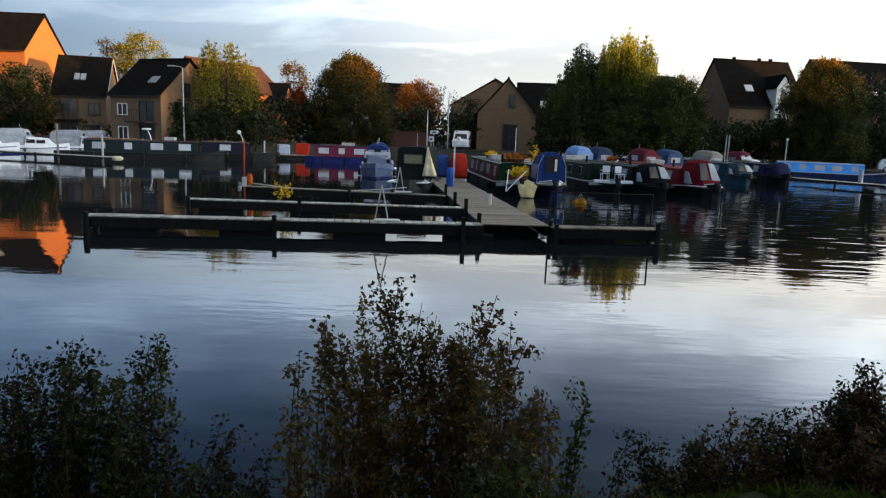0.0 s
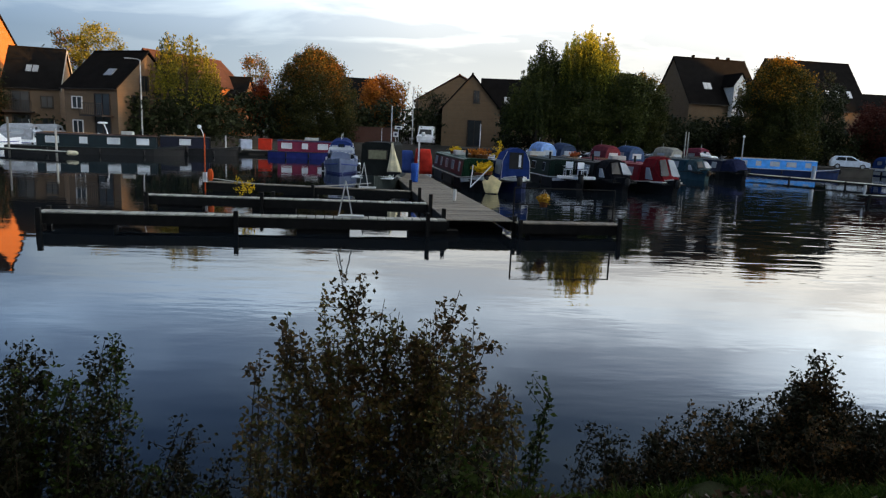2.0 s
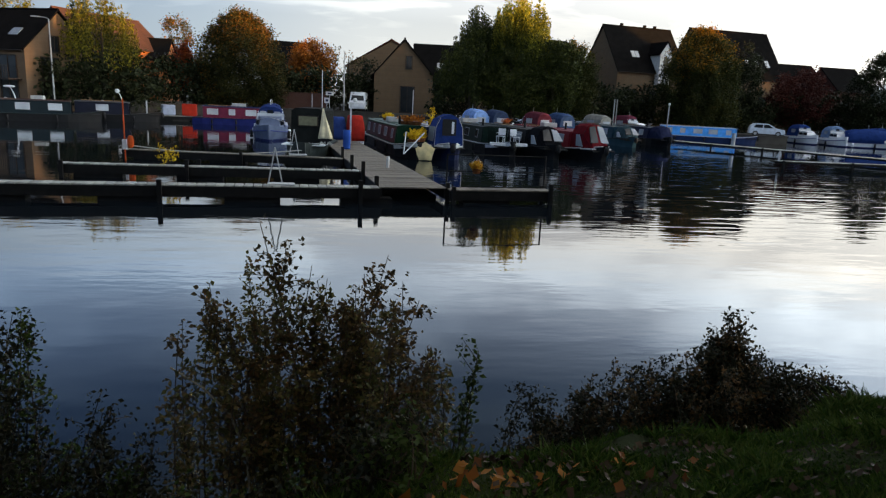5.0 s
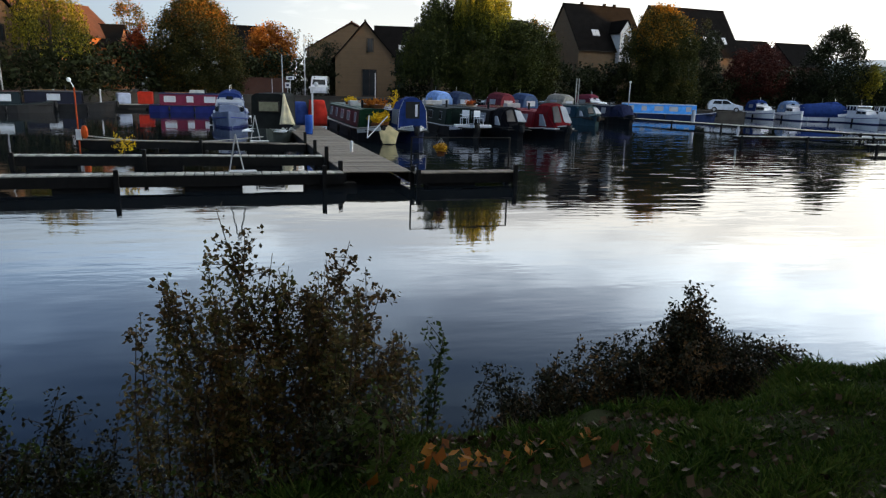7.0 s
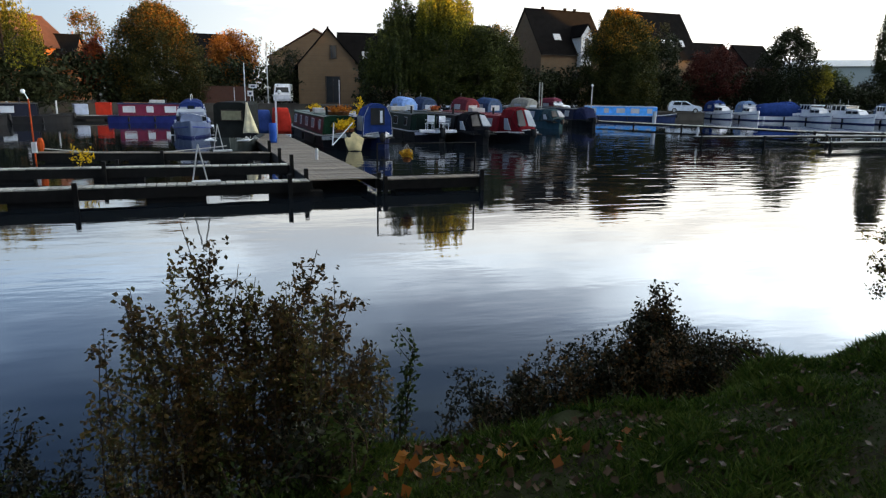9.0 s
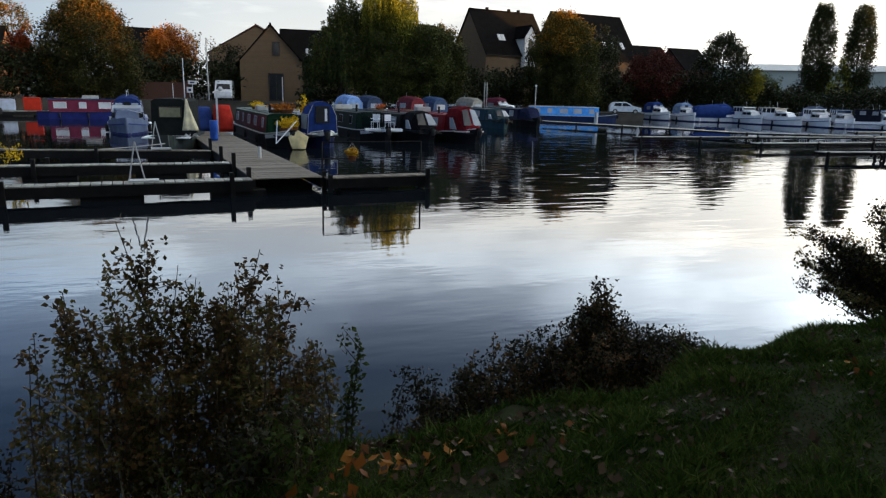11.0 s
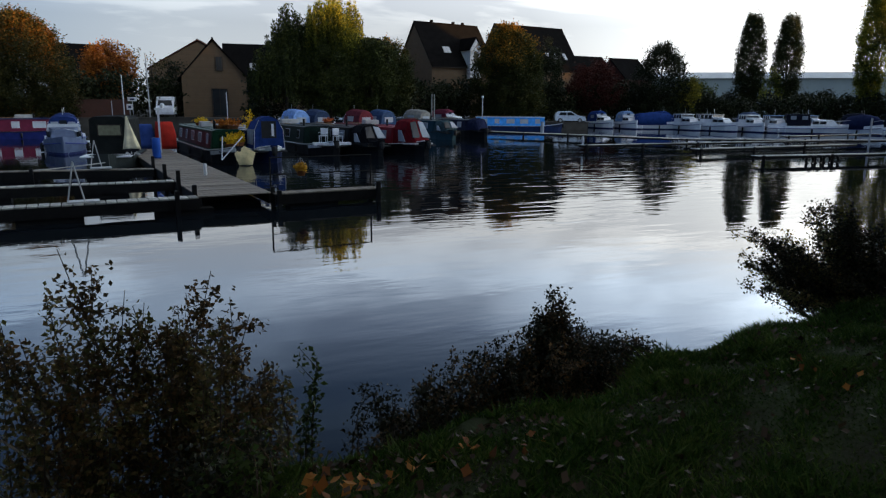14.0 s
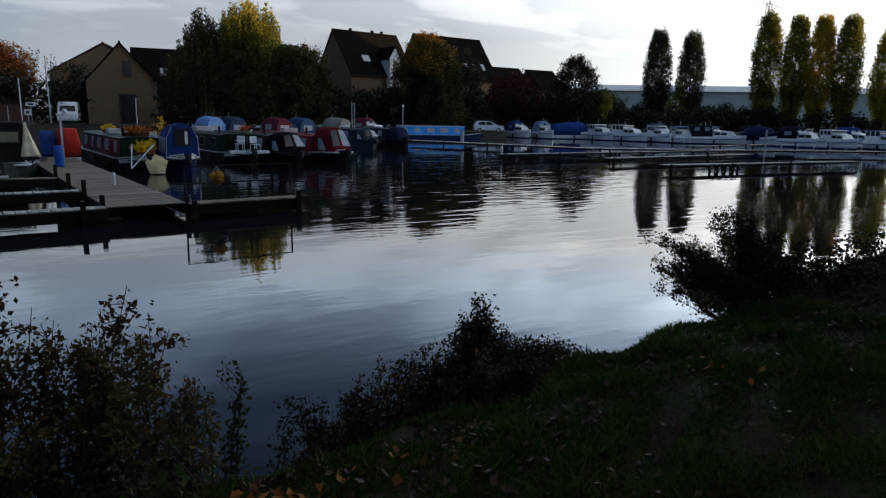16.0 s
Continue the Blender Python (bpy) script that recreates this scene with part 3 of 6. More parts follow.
        hr = [[(-(w1 + 0.04) * b, q, gunwale + 0.02), (-w1 * 0.93 * b, q, gunwale + h * 0.6), (-w1 * 0.66 * b, q, gunwale + h * 0.9), (-w1 * 0.25 * b, q, gunwale + h), (w1 * 0.25 * b, q, gunwale + h), (w1 * 0.66 * b, q, gunwale + h * 0.9), (w1 * 0.93 * b, q, gunwale + h * 0.6), ((w1 + 0.04) * b, q, gunwale + 0.02)]
              for q, h, b in hoops]
        cv = part("canopy", Shape().loft(hr), cloth(hc), ob, smooth=False)
        part("piping", Shape().tube([(x * 1.01, q + 0.012, z + 0.012) for x, q, z in hr[2]], 0.009), M_RUB, cv)
        part("bow_trim", Shape().tube([(-(w1 + 0.06), -front * 0.5, gunwale + 0.05), (-(w1 + 0.05) * 0.74, -front * 0.16, gunwale + 0.09), ((w1 + 0.05) * 0.74, -front * 0.16, gunwale + 0.09), (w1 + 0.06, -front * 0.5, gunwale + 0.05)], 0.05), paint(stripe) if stripe else M_RUB, cv)
        if not raked:
            # flat front with a black panel as the shade inside its open flap, a pale side panel and a blue apron
            part("front_opening", Shape().box(0.0, -front * 0.34 + 0.02, gunwale + hood_h * 0.36, w1 * 0.95, 0.04, hood_h * 0.5), M_RUB, cv)
            part("clear_panel", Shape().box(-w1 * 0.24, -front * 0.34 + 0.045, gunwale + hood_h * 0.42, 0.13, 0.03, hood_h * 0.36), M_WHITE, cv)
            for s in (-1, 1):
                part("clear_panel", Shape().loft([[(s * (w1 * 0.99 + o), -front * 0.86, gunwale + 0.3), (s * (w1 * 0.99 + o), -front * 0.4, gunwale + 0.3), (s * (w1 * 0.94 + o), -front * 0.4, gunwale + hood_h * 0.62), (s * (w1 * 0.94 + o), -front * 0.86, gunwale + hood_h * 0.62)] for o in (-0.02, 0.045)]), M_PALE, cv)
                part("hood_bar", Shape().tube([(s * w1 * 1.0, -front * 0.33, gunwale), (s * w1 * 0.93, -front * 0.33, gunwale + hood_h * 0.6), (s * w1 * 0.62, -front * 0.33, gunwale + hood_h * 0.9)], 0.016), M_GALV, cv)
        elif clear:
            zc = gunwale + hood_h * 0.58
            qa, qb, za, zb = -front * 0.45, -front * 0.25, gunwale + hood_h - 0.12, gunwale + 0.42
            for s in (-1, 1):
                quad = [(s * 0.08, qa, za), (s * 0.46, qa, za - 0.06), (s * 0.62, qb, zb), (s * 0.08, qb, zb)]
                part("clear_panel", Shape().loft([[(x, q + o, z + o) for x, q, z in quad] for o in (-0.03, 0.025)]), M_PALE if s < 0 else M_GLASS, cv)
            for s in (-1, 1):
                part("clear_panel", Shape().loft([[(s * (w1 + 0.035), -front * 0.72, gunwale + 0.18), (s * (w1 + 0.035), -front * 0.45, gunwale + 0.18), (s * (w1 + 0.03), -front * 0.62, gunwale + hood_h * 0.58), (s * (w1 + 0.03), -front * 0.74, gunwale + hood_h * 0.58)],
                                                  [(s * (w1 - 0.01), -front * 0.72, gunwale + 0.18), (s * (w1 - 0.01), -front * 0.45, gunwale + 0.18), (s * (w1 - 0.02), -front * 0.62, gunwale + hood_h * 0.58), (s * (w1 - 0.02), -front * 0.74, gunwale + hood_h * 0.58)]]), M_PALE, cv)
    return ob


def cruiser(label, x, y, heading, L=6.5, beam=2.4, canopy=(0.03, 0.05, 0.16), hull=None, style="open", h=0.72, band=(0.03, 0.05, 0.2)):
    """Origin amidships on the waterline, bow towards +y."""
    ob = thing("motor_cruiser", label, "boat", "moored cruisers", m=place(x, y, 0, heading))
    hm = M_WHITE if hull is None else paint(hull)
    rings = []
    for f in np.linspace(0, 1, 11):
        q = -L / 2 + L * f
        b = 1 if f < 0.55 else max(0.03, 1 - ((f - 0.55) / 0.45) ** 2.2)
        w, up = beam / 2 * b, h + 0.35 * f ** 3
        rings.append([(-w * 0.8, q, -0.3), (w * 0.8, q, -0.3), (w, q, up * 0.65), (w * 0.97, q, up), (-w * 0.97, q, up), (-w, q, up * 0.65)])
    part("hull", Shape().loft(rings), hm, ob)
    boot = []
    for f in np.linspace(0, 1, 9):
        b = 1 if f < 0.55 else max(0.03, 1 - ((f - 0.55) / 0.45) ** 2.2)
        w = beam / 2 * b
        boot.append([(-w * 0.83, -L / 2 - 0.02 + (L + 0.03) * f, -0.28), (w * 0.83, -L / 2 - 0.02 + (L + 0.03) * f, -0.28), (w * 0.905 + 0.015, -L / 2 - 0.02 + (L + 0.03) * f, 0.13), (-w * 0.905 - 0.015, -L / 2 - 0.02 + (L + 0.03) * f, 0.13)])
    part("boot_stripe", Shape().loft(boot), paint([c * 0.5 for c in band]), ob)
    for s in (-1, 1):
        part("hull_band", Shape().tube([(s * (beam / 2 * (1 if f < 0.55 else max(0.03, 1 - ((f - 0.55) / 0.45) ** 2.2)) + 0.01), -L / 2 + L * f, (h + 0.35 * f ** 3) * 0.66) for f in np.linspace(0, 0.98, 12)], 0.04), paint(band), ob)
        for f in (0.12, 0.5):
            part("fender", Shape().tube([(s * (beam / 2 + 0.1), -L / 2 + L * f, 0.05), (s * (beam / 2 + 0.1), -L / 2 + L * f, 0.55)], 0.1, n=8), M_RUB if f > 0.3 else M_WHITE, ob, smooth=True)
    cw = beam / 2 - 0.22
    c0, c1 = -L * 0.02, L * 0.3
    part("coachroof", Shape().loft([[(-cw, c0, h - 0.02), (cw, c0, h - 0.02), (cw - 0.15, c0 + 0.1, h + 0.8), (-cw + 0.15, c0 + 0.1, h + 0.8)], [(-cw * 0.75, c1, h + 0.05), (cw * 0.75, c1, h + 0.05), (cw * 0.6, c1 - 0.6, h + 0.7), (-cw * 0.6, c1 - 0.6, h + 0.7)]]), hm, ob, bevel=0.02)
    for s in (-1, 1):
        for k in range(2):
            q = c0 + 0.5 + k * 0.8
            t = (q - c0) / (c1 - c0)
            xs = s * (cw * (1 - 0.25 * t) - 0.02)
            part("side_window", Shape().box(xs, q, h + 0.26, 0.12, 0.66, 0.32), M_GLASS, ob)
        part("guard_rail", Shape().tube([(s * cw, c0, h + 0.05), (s * cw, c0 + 0.1, h + 0.45), (s * cw * 0.8, L * 0.3, h + 0.6), (s * 0.12, L * 0.47, h + 0.8)], 0.02), M_GALV, ob)
    sc = None if style == "cover" else part("windscreen", Shape().loft([[(-cw, c0 + 0.35, h + 0.58), (cw, c0 + 0.35, h + 0.58), (cw - 0.12, c0 - 0.1, h + 1.05), (-cw + 0.12, c0 - 0.1, h + 1.05)], [(-cw, c0 + 0.25, h + 0.58), (cw, c0 + 0.25, h + 0.58), (cw - 0.12, c0 - 0.18, h + 1.05), (-cw + 0.12, c0 - 0.18, h + 1.05)]]), M_PALE, ob)
    if sc:
        part("screen_frame", Shape().tube([(-cw + 0.1, c0 - 0.14, h + 1.06), (cw - 0.1, c0 - 0.14, h + 1.06)], 0.035), M_WHITE, sc)
    if style == "wheel":
        part("wheelhouse", Shape().loft([[(-cw, -L * 0.3, h), (cw, -L * 0.3, h), (cw - 0.1, -L * 0.3, h + 1.35), (-cw + 0.1, -L * 0.3, h + 1.35)], [(-cw, c0, h), (cw, c0, h), (cw - 0.15, c0 - 0.15, h + 1.35), (-cw + 0.15, c0 - 0.15, h + 1.35)]]), cloth(canopy), ob, bevel=0.03)
        for s in (-1, 1):
            for q in (-L * 0.22, -L * 0.09):
                part("side_window", Shape().box(s * (cw - 0.04), q, h + 0.75, 0.06, 0.6, 0.42), M_PALE, ob)
    elif style == "hard":
        # a square cabin: sides, a window band and a flat overhanging top
        q0, q1 = -L * 0.34, c0 + 0.1
        for za, zb, wa, wb, nm, mt in ((-0.03, 0.62, 1.0, 0.97, "cabin_side", hm), (0.62, 1.12, 0.97, 0.9, "window_band", M_GLASS)):
            part(nm, Shape().loft([[(-cw * wa, q, h + za), (cw * wa, q, h + za), (cw * wb, q + sl, h + zb), (-cw * wb, q + sl, h + zb)] for q, sl in ((q0, 0.0), (q1, -0.16 * (zb - za)))]), mt, ob)
        for s in (-1, 1):
            for q in np.linspace(q0 + 0.04, q1 - 0.1, 4):
                part("pillar", Shape().box(s * cw * 0.945, q, h + 0.6, 0.06, 0.09, 0.54), hm, ob)
        part("hard_top", Shape().box(0, (q0 + q1) / 2, h + 1.12, cw * 2.02, q1 - q0 + 0.3, 0.09), hm if canopy[2] < 0.2 else paint(canopy), ob, bevel=0.02)
        part("cockpit_cover", Shape().loft([[(-cw, q, h), (cw, q, h), (cw * 0.7, q, h + up), (-cw * 0.7, q, h + up)] for q, up in ((-L * 0.48, 0.25), (q0 - 0.03, 0.55))]), cloth(canopy), ob)
    elif style == "cover":
        # a sheet drawn over the whole boat, sagging between the hoops
        hp = []
        for f in np.linspace(0, 1, 9):
            w = (beam / 2 + 0.04) * (1 if f < 0.55 else max(0.06, 1 - ((f - 0.55) / 0.45) ** 2.2))
            up = 0.3 + 1.15 * math.sin(math.pi * min(1, 0.25 + f * 0.62)) + 0.05 * math.sin(f * 19)
            q = -L / 2 + L * f * 0.97
            hp.append([(-w, q, h * 0.7), (-w * 0.92, q, h + up * 0.45), (-w * 0.4, q, h + up * 0.95), (w * 0.4, q, h + up * 0.95), (w * 0.92, q, h + up * 0.45), (w, q, h * 0.7)])
        part("cover", Shape().loft(hp), cloth(canopy), ob, smooth=True)
    else:
        z0 = h + 0.05
        hr = [[(-cw - 0.05, q, z0), (-cw * 0.9, q, z0 + 0.95 * k), (-cw * 0.66, q, z0 + 1.28 * k), (-cw * 0.3, q, z0 + 1.4 * k), (cw * 0.3, q, z0 + 1.4 * k), (cw * 0.66, q, z0 + 1.28 * k), (cw * 0.9, q, z0 + 0.95 * k), (cw + 0.05, q, z0)] for q, k in ((-L * 0.46, 0.9), (-L * 0.4, 1.0), (-L * 0.12, 1.06), (c0 - 0.05, 0.97))]
        cv = part("canopy", Shape().loft(hr), cloth(canopy), ob)
        for s in (-1, 1):
            part("clear_panel", Shape().box(s * (cw * 0.93), -L * 0.22, z0 + 0.42, 0.1, L * 0.16, 0.45), M_PALE, cv)
        part("clear_panel", Shape().box(0, -L * 0.462, z0 + 0.35, cw * 1.1, 0.03, 0.45), M_PALE, cv)
        for s in (-1, 0, 1):
            part("clear_panel", Shape().box(s * cw * 0.5, c0 - 0.04, z0 + 0.78, cw * 0.44, 0.04, 0.36 - 0.08 * abs(s)), M_PALE if s else M_GLASS, cv)
    part("swim_platform", Shape().box(0, -L / 2 - 0.25, 0.2, beam * 0.8, 0.5, 0.08), hm, ob)
    part("mast", Shape().tube([(0, -L * 0.1, h + 1.1), (0, -L * 0.12, h + 1.9)], 0.02), M_GALV, ob)
    return ob


BLUE, NAVY, RED, GREEN, CREAM, TEAL = (0.04, 0.34, 0.86), (0.008, 0.016, 0.06), (0.30, 0.02, 0.025), (0.008, 0.04, 0.02), (0.6, 0.5, 0.28), (0.012, 0.05, 0.075)
# the left-hand side of the basin
narrowboat("long dark blue-green narrowboat with pale square windows", -19.9, 60.3, 68, 13.4, None, (0.006, 0.014, 0.018), (0.07, 0.04, 0.035), windows=4, stripe=(0.02, 0.03, 0.03), front=2.3)
narrowboat("dark navy narrowboat with a pale bow window", -16.3, 64.5, 75, 9.0, None, (0.008, 0.01, 0.02), (0.07, 0.07, 0.075), windows=1, front=2.6)
narrowboat("crimson narrowboat with a deep blue hull", -6.2, 66.5, 82, 7.6, (0.012, 0.02, 0.11), (0.12, 0.014, 0.035), (0.012, 0.02, 0.07), windows=3, front=1.6, rear=0.9)
for x, y, hd, L, cc in ((-37.6, 60.5, 78, 6.5, (0.35, 0.37, 0.4)), (-34.6, 64.3, 84, 6.2, (0.28, 0.3, 0.33)), (-40.6, 57.5, 76, 7.0, (0.5, 0.5, 0.52)), (-33.8, 67, 84, 5.5, (0.3, 0.33, 0.36))):
    cruiser("white motor cruiser with a grey canopy at a jetty", x, y, hd, L, canopy=cc)
# boats along the walkway
cruiser("white cruiser under a blue canvas cover", -4.9, 47.5, 176, 6.5, 2.3, (0.012, 0.03, 0.12), hull=(0.1, 0.13, 0.2))
cruiser("small blue and white cabin cruiser", -5.6, 56.0, 170, 6.0, 2.3, (0.02, 0.035, 0.1), hull=(0.3, 0.33, 0.4))
narrowboat("green narrowboat with maroon side panels and flower tubs", 4.0, 34.6, 174, 16.0, None, GREEN, (0.012, 0.05, 0.03), windows=5, panel=(0.075, 0.016, 0.022), front=2.4, stripe=(0.45, 0.42, 0.35), flash=(0.55, 0.54, 0.5))
narrowboat("blue narrowboat with a blue and white canvas hood", 5.75, 34.9, 175, 13.0, NAVY, (0.012, 0.03, 0.11), (0.3, 0.32, 0.36), hood=((0.014, 0.042, 0.17), True), hood_h=1.75, raked=False, windows=4, front=2.8, stripe=(0.7, 0.7, 0.68), flash=(0.6, 0.6, 0.58))
narrowboat("dark green narrowboat with chairs on its bow deck", 9.9, 38.4, 174, 17.0, None, (0.006, 0.018, 0.014), (0.02, 0.028, 0.026), windows=5, front=3.4, stripe=(0.4, 0.42, 0.42), pale=False, flash=(0.7, 0.72, 0.74))
narrowboat("black narrowboat with a pointed canvas cratch", 12.4, 37.7, 172, 14.0, None, (0.01, 0.01, 0.012), (0.05, 0.05, 0.05), hood=((0.006, 0.006, 0.008), True), hood_h=1.2, windows=4, front=2.8)
narrowboat("red narrowboat with a dark red canvas hood", 15.3, 37.6, 168, 14.0, None, (0.27, 0.02, 0.03), (0.24, 0.03, 0.035), hood=((0.14, 0.009, 0.013), True), hood_h=1.5, windows=4, front=2.8, stripe=(0.7, 0.66, 0.62))
narrowboat("teal narrowboat with a dark canvas hood", 24.5, 54.0, 176, 14.0, (0.02, 0.06, 0.08), TEAL, (0.08, 0.1, 0.1), hood=((0.03, 0.06, 0.07), True), hood_h=1.05, windows=3)
narrowboat("dark blue narrowboat with a tall cratch cover", 28.9, 56.5, 180, 14.0, None, (0.012, 0.018, 0.05), (0.08, 0.09, 0.1), hood=((0.015, 0.02, 0.05), False), hood_h=1.15, windows=3, front=2.8)
narrowboat("bright blue narrowboat with white window surrounds", 46.8, 71.0, 112, 11.6, (0.01, 0.025, 0.08), BLUE, (0.3, 0.42, 0.55), windows=5, stripe=(0.4, 0.42, 0.45), front=2.4, rear=0.9)
for x, y, hd, cc, lab in ((11.3, 60.5, 348, (0.2, 0.36, 0.66), "pale blue"), (13.2, 60.5, 350, (0.035, 0.055, 0.1), "slate blue"), (16.9, 60.5, 345, (0.12, 0.025, 0.035), "maroon"), (19.3, 61.0, 348, (0.04, 0.08, 0.16), "navy blue"), (24.6, 66, 340, (0.26, 0.25, 0.22), "grey"), (31.5, 70.5, 160, (0.14, 0.03, 0.05), "dark red")):
    cruiser("white cruiser with a %s canvas canopy" % lab, x, y, hd, 6.0, 2.0, cc, h=1.05)
# cruisers along the far right bank
SKYB, DEEP, SLATE, BUFFC, INK = (0.16, 0.26, 0.42), (0.015, 0.045, 0.17), (0.07, 0.1, 0.16), (0.36, 0.34, 0.3), (0.012, 0.015, 0.025)
for x, y, hd, L, b, cc, st, lab in ((58.8, 79.2, 185, 5.6, 2.2, DEEP, "open", "small white cruiser with a dark blue canopy"), (61.2, 76.4, 196, 5.6, 2.3, SKYB, "open", "white cruiser with a pale blue canvas hood"),
        (63.9, 73.6, 118, 6.2, 2.4, DEEP, "cover", "white cruiser under a deep blue cover"), (66.0, 70.2, 190, 6.0, 2.3, SLATE, "hard", "white cabin cruiser with raked windows"),
        (67.5, 66.4, 178, 6.4, 2.4, BUFFC, "hard", "white cruiser with a pale hard top"), (69.8, 63.0, 200, 5.6, 2.2, SLATE, "hard", "white cabin cruiser with blue-grey windows"), (70.9, 60.4, 205, 5.2, 2.2, SKYB, "hard", "small white cruiser with a square cabin"),
        (72.8, 57.0, 136, 9.4, 2.8, INK, "wheel", "large white motor yacht with a dark wheelhouse"), (76.0, 52.4, 190, 4.6, 2.3, (0.012, 0.02, 0.06), "cover", "cruiser wrapped in a dark blue cover"),
        (76.8, 47.6, 182, 6.0, 2.4, INK, "open", "white cruiser with a black canopy"), (78.9, 44.6, 204, 6.2, 2.4, DEEP, "hard", "white cruiser with a blue roof cover"),
        (81.4, 40.6, 194, 6.0, 2.4, SKYB, "hard", "white cruiser with a raked cabin"), (84.8, 36.6, 134, 5.8, 2.3, SLATE, "open", "white cruiser with a navy canopy"),
        (63.9, 79.4, 200, 5.6, 2.3, INK, "open", "white cruiser with a black hood in the back row"), (66.9, 75.4, 186, 5.6, 2.3, DEEP, "open", "white cruiser with a blue hood in the back row"), (70.0, 70.6, 205, 6.0, 2.4, BUFFC, "hard", "white cruiser with a pale top in the back row"),
        (73.2, 65.6, 190, 5.8, 2.3, SLATE, "open", "white cruiser with a slate hood in the back row"), (77.2, 60.6, 200, 6.2, 2.4, SKYB, "hard", "white cruiser with square windows in the back row"), (80.4, 55.6, 184, 5.8, 2.3, INK, "open", "white cruiser with a dark hood in the back row"),
        (82.6, 50.8, 202, 6.0, 2.3, BUFFC, "hard", "white cruiser with a buff top in the back row"), (85.6, 46.2, 190, 5.8, 2.3, DEEP, "open", "white cruiser with a blue hood in the back row")):
    cruiser(lab, x, y, hd, L, b, cc, style=st, h=0.9)



# ---- houses ----
def house(label, cx, cy, turn, length, depth, eave, ridge, brick, tile, front=(), right=(), left=(), skylights=(), z=1.38, chimney=None, overhang=0.3, verge=False):
    """Ridge along local x, front towards local -y. Windows: (along, sill, width, height, kind)."""
    ob = thing("house", label, "house", "houses round the marina", m=pose(cx, cy, z, 0, 0, turn))
    hl, hd = length / 2, depth / 2
    part("wall", Shape().loft([[(s * hl, -hd, -0.9), (s * hl, hd, -0.9), (s * hl, hd, eave), (s * hl, 0, ridge - 0.12), (s * hl, -hd, eave)] for s in (-1, 1)]), brick, ob)
    rf = Shape()
    k = (ridge - eave) / hd
    for s in (-1, 1):
        o = overhang
        rf.loft([[(e * (hl + o * 0.6), 0, ridge), (e * (hl + o * 0.6), s * (hd + o), eave - k * o), (e * (hl + o * 0.6), s * (hd + o), eave - k * o + 0.16), (e * (hl + o * 0.6), 0, ridge + 0.18)] for e in (-1, 1)])
    roof = part("roof", rf, tile, ob)
    part("ridge_tile", Shape().tube([(-hl - 0.15, 0, ridge + 0.16), (hl + 0.15, 0, ridge + 0.16)], 0.12), tile, roof)
    for s in (-1, 1):
        part("gutter", Shape().tube([(-hl - 0.1, s * (hd + overhang + 0.06), eave - k * overhang + 0.03), (hl + 0.1, s * (hd + overhang + 0.06), eave - k * overhang + 0.03)], 0.06), M_FRAME, roof)

    if verge:
        for s in (-1, 1):
            part("verge_board", Shape().loft([[(hl + 0.19 + e, 0, ridge - 0.1), (hl + 0.19 + e, s * (hd + 0.3), eave - k * 0.3 - 0.1), (hl + 0.19 + e, s * (hd + 0.3), eave - k * 0.3 + 0.18), (hl + 0.19 + e, 0, ridge + 0.2)] for e in (0, 0.05)]), paint((0.3, 0.28, 0.25), 0.7), roof, "pale painted verge board")

    def opening(face, a, sill, w, h, kind):
        m = {"f": pose(a, -hd, sill), "r": pose(hl, a, sill, 0, 0, 90), "l": pose(-hl, a, sill, 0, 0, -90)}[face]
        fr = Shape()
        for x, zz, sx, sz in ((0, -0.08, w + 0.16, 0.08), (0, h, w + 0.16, 0.08), (-w / 2 - 0.04, 0, 0.08, h), (w / 2 + 0.04, 0, 0.08, h), (0, 0, 0.06, h)):
            fr.box(x, -0.03, zz, sx, 0.1, sz)
        win = part("door" if kind == "d" else "window", fr, M_RENDER if kind == "w" else M_FRAME, ob)
        win.matrix_local = m
        for s in (-1, 1):
            part("pane", Shape().box(s * w / 4, -0.012, 0, w / 2 - 0.06, 0.02, h), M_GLASS, win)
        part("sill", Shape().box(0, -0.09, -0.15, w + 0.25, 0.2, 0.07), M_CONC, win)
        if kind == "b":
            part("balcony", Shape().box(0, -0.7, -0.15, w + 1.0, 1.4, 0.14), M_FRAME, win)
            for i in range(13):
                part("baluster", Shape().box(-(w + 1) / 2 + (w + 1) * i / 12, -1.36, 0, 0.035, 0.035, 1.0), M_FRAME, win)
            part("balcony_rail", Shape().box(0, -1.36, 1.0, w + 1.0, 0.06, 0.06), M_FRAME, win)

    for face, group in (("f", front), ("r", right), ("l", left)):
        for o in group:
            opening(face, *o)
    for a, up, w, h in skylights:
        t = up
        y = -hd + hd * t
        zz = eave + (ridge - eave) * t + 0.17
        sk = part("skylight", Shape().box(0, 0, 0, w + 0.14, h + 0.14, 0.08), M_GALV, roof)
        sk.matrix_local = pose(a, y, zz, math.degrees(math.atan2(ridge - eave, hd)), 0, 0)
        part("skylight_pane", Shape().box(0, 0, 0.075, w, h, 0.02), M_PALE, roof).matrix_local = sk.matrix_local
    if chimney is not None:
        part("chimney", Shape().box(chimney, 0, ridge - 0.6, 0.7, 0.6, 1.5), brick, ob)
    return ob


def two(a, lo=0.8, hi=3.4, w=1.3, h=1.2):
    return [(a, lo, w, h, "n"), (a, hi, w, h, "n")]


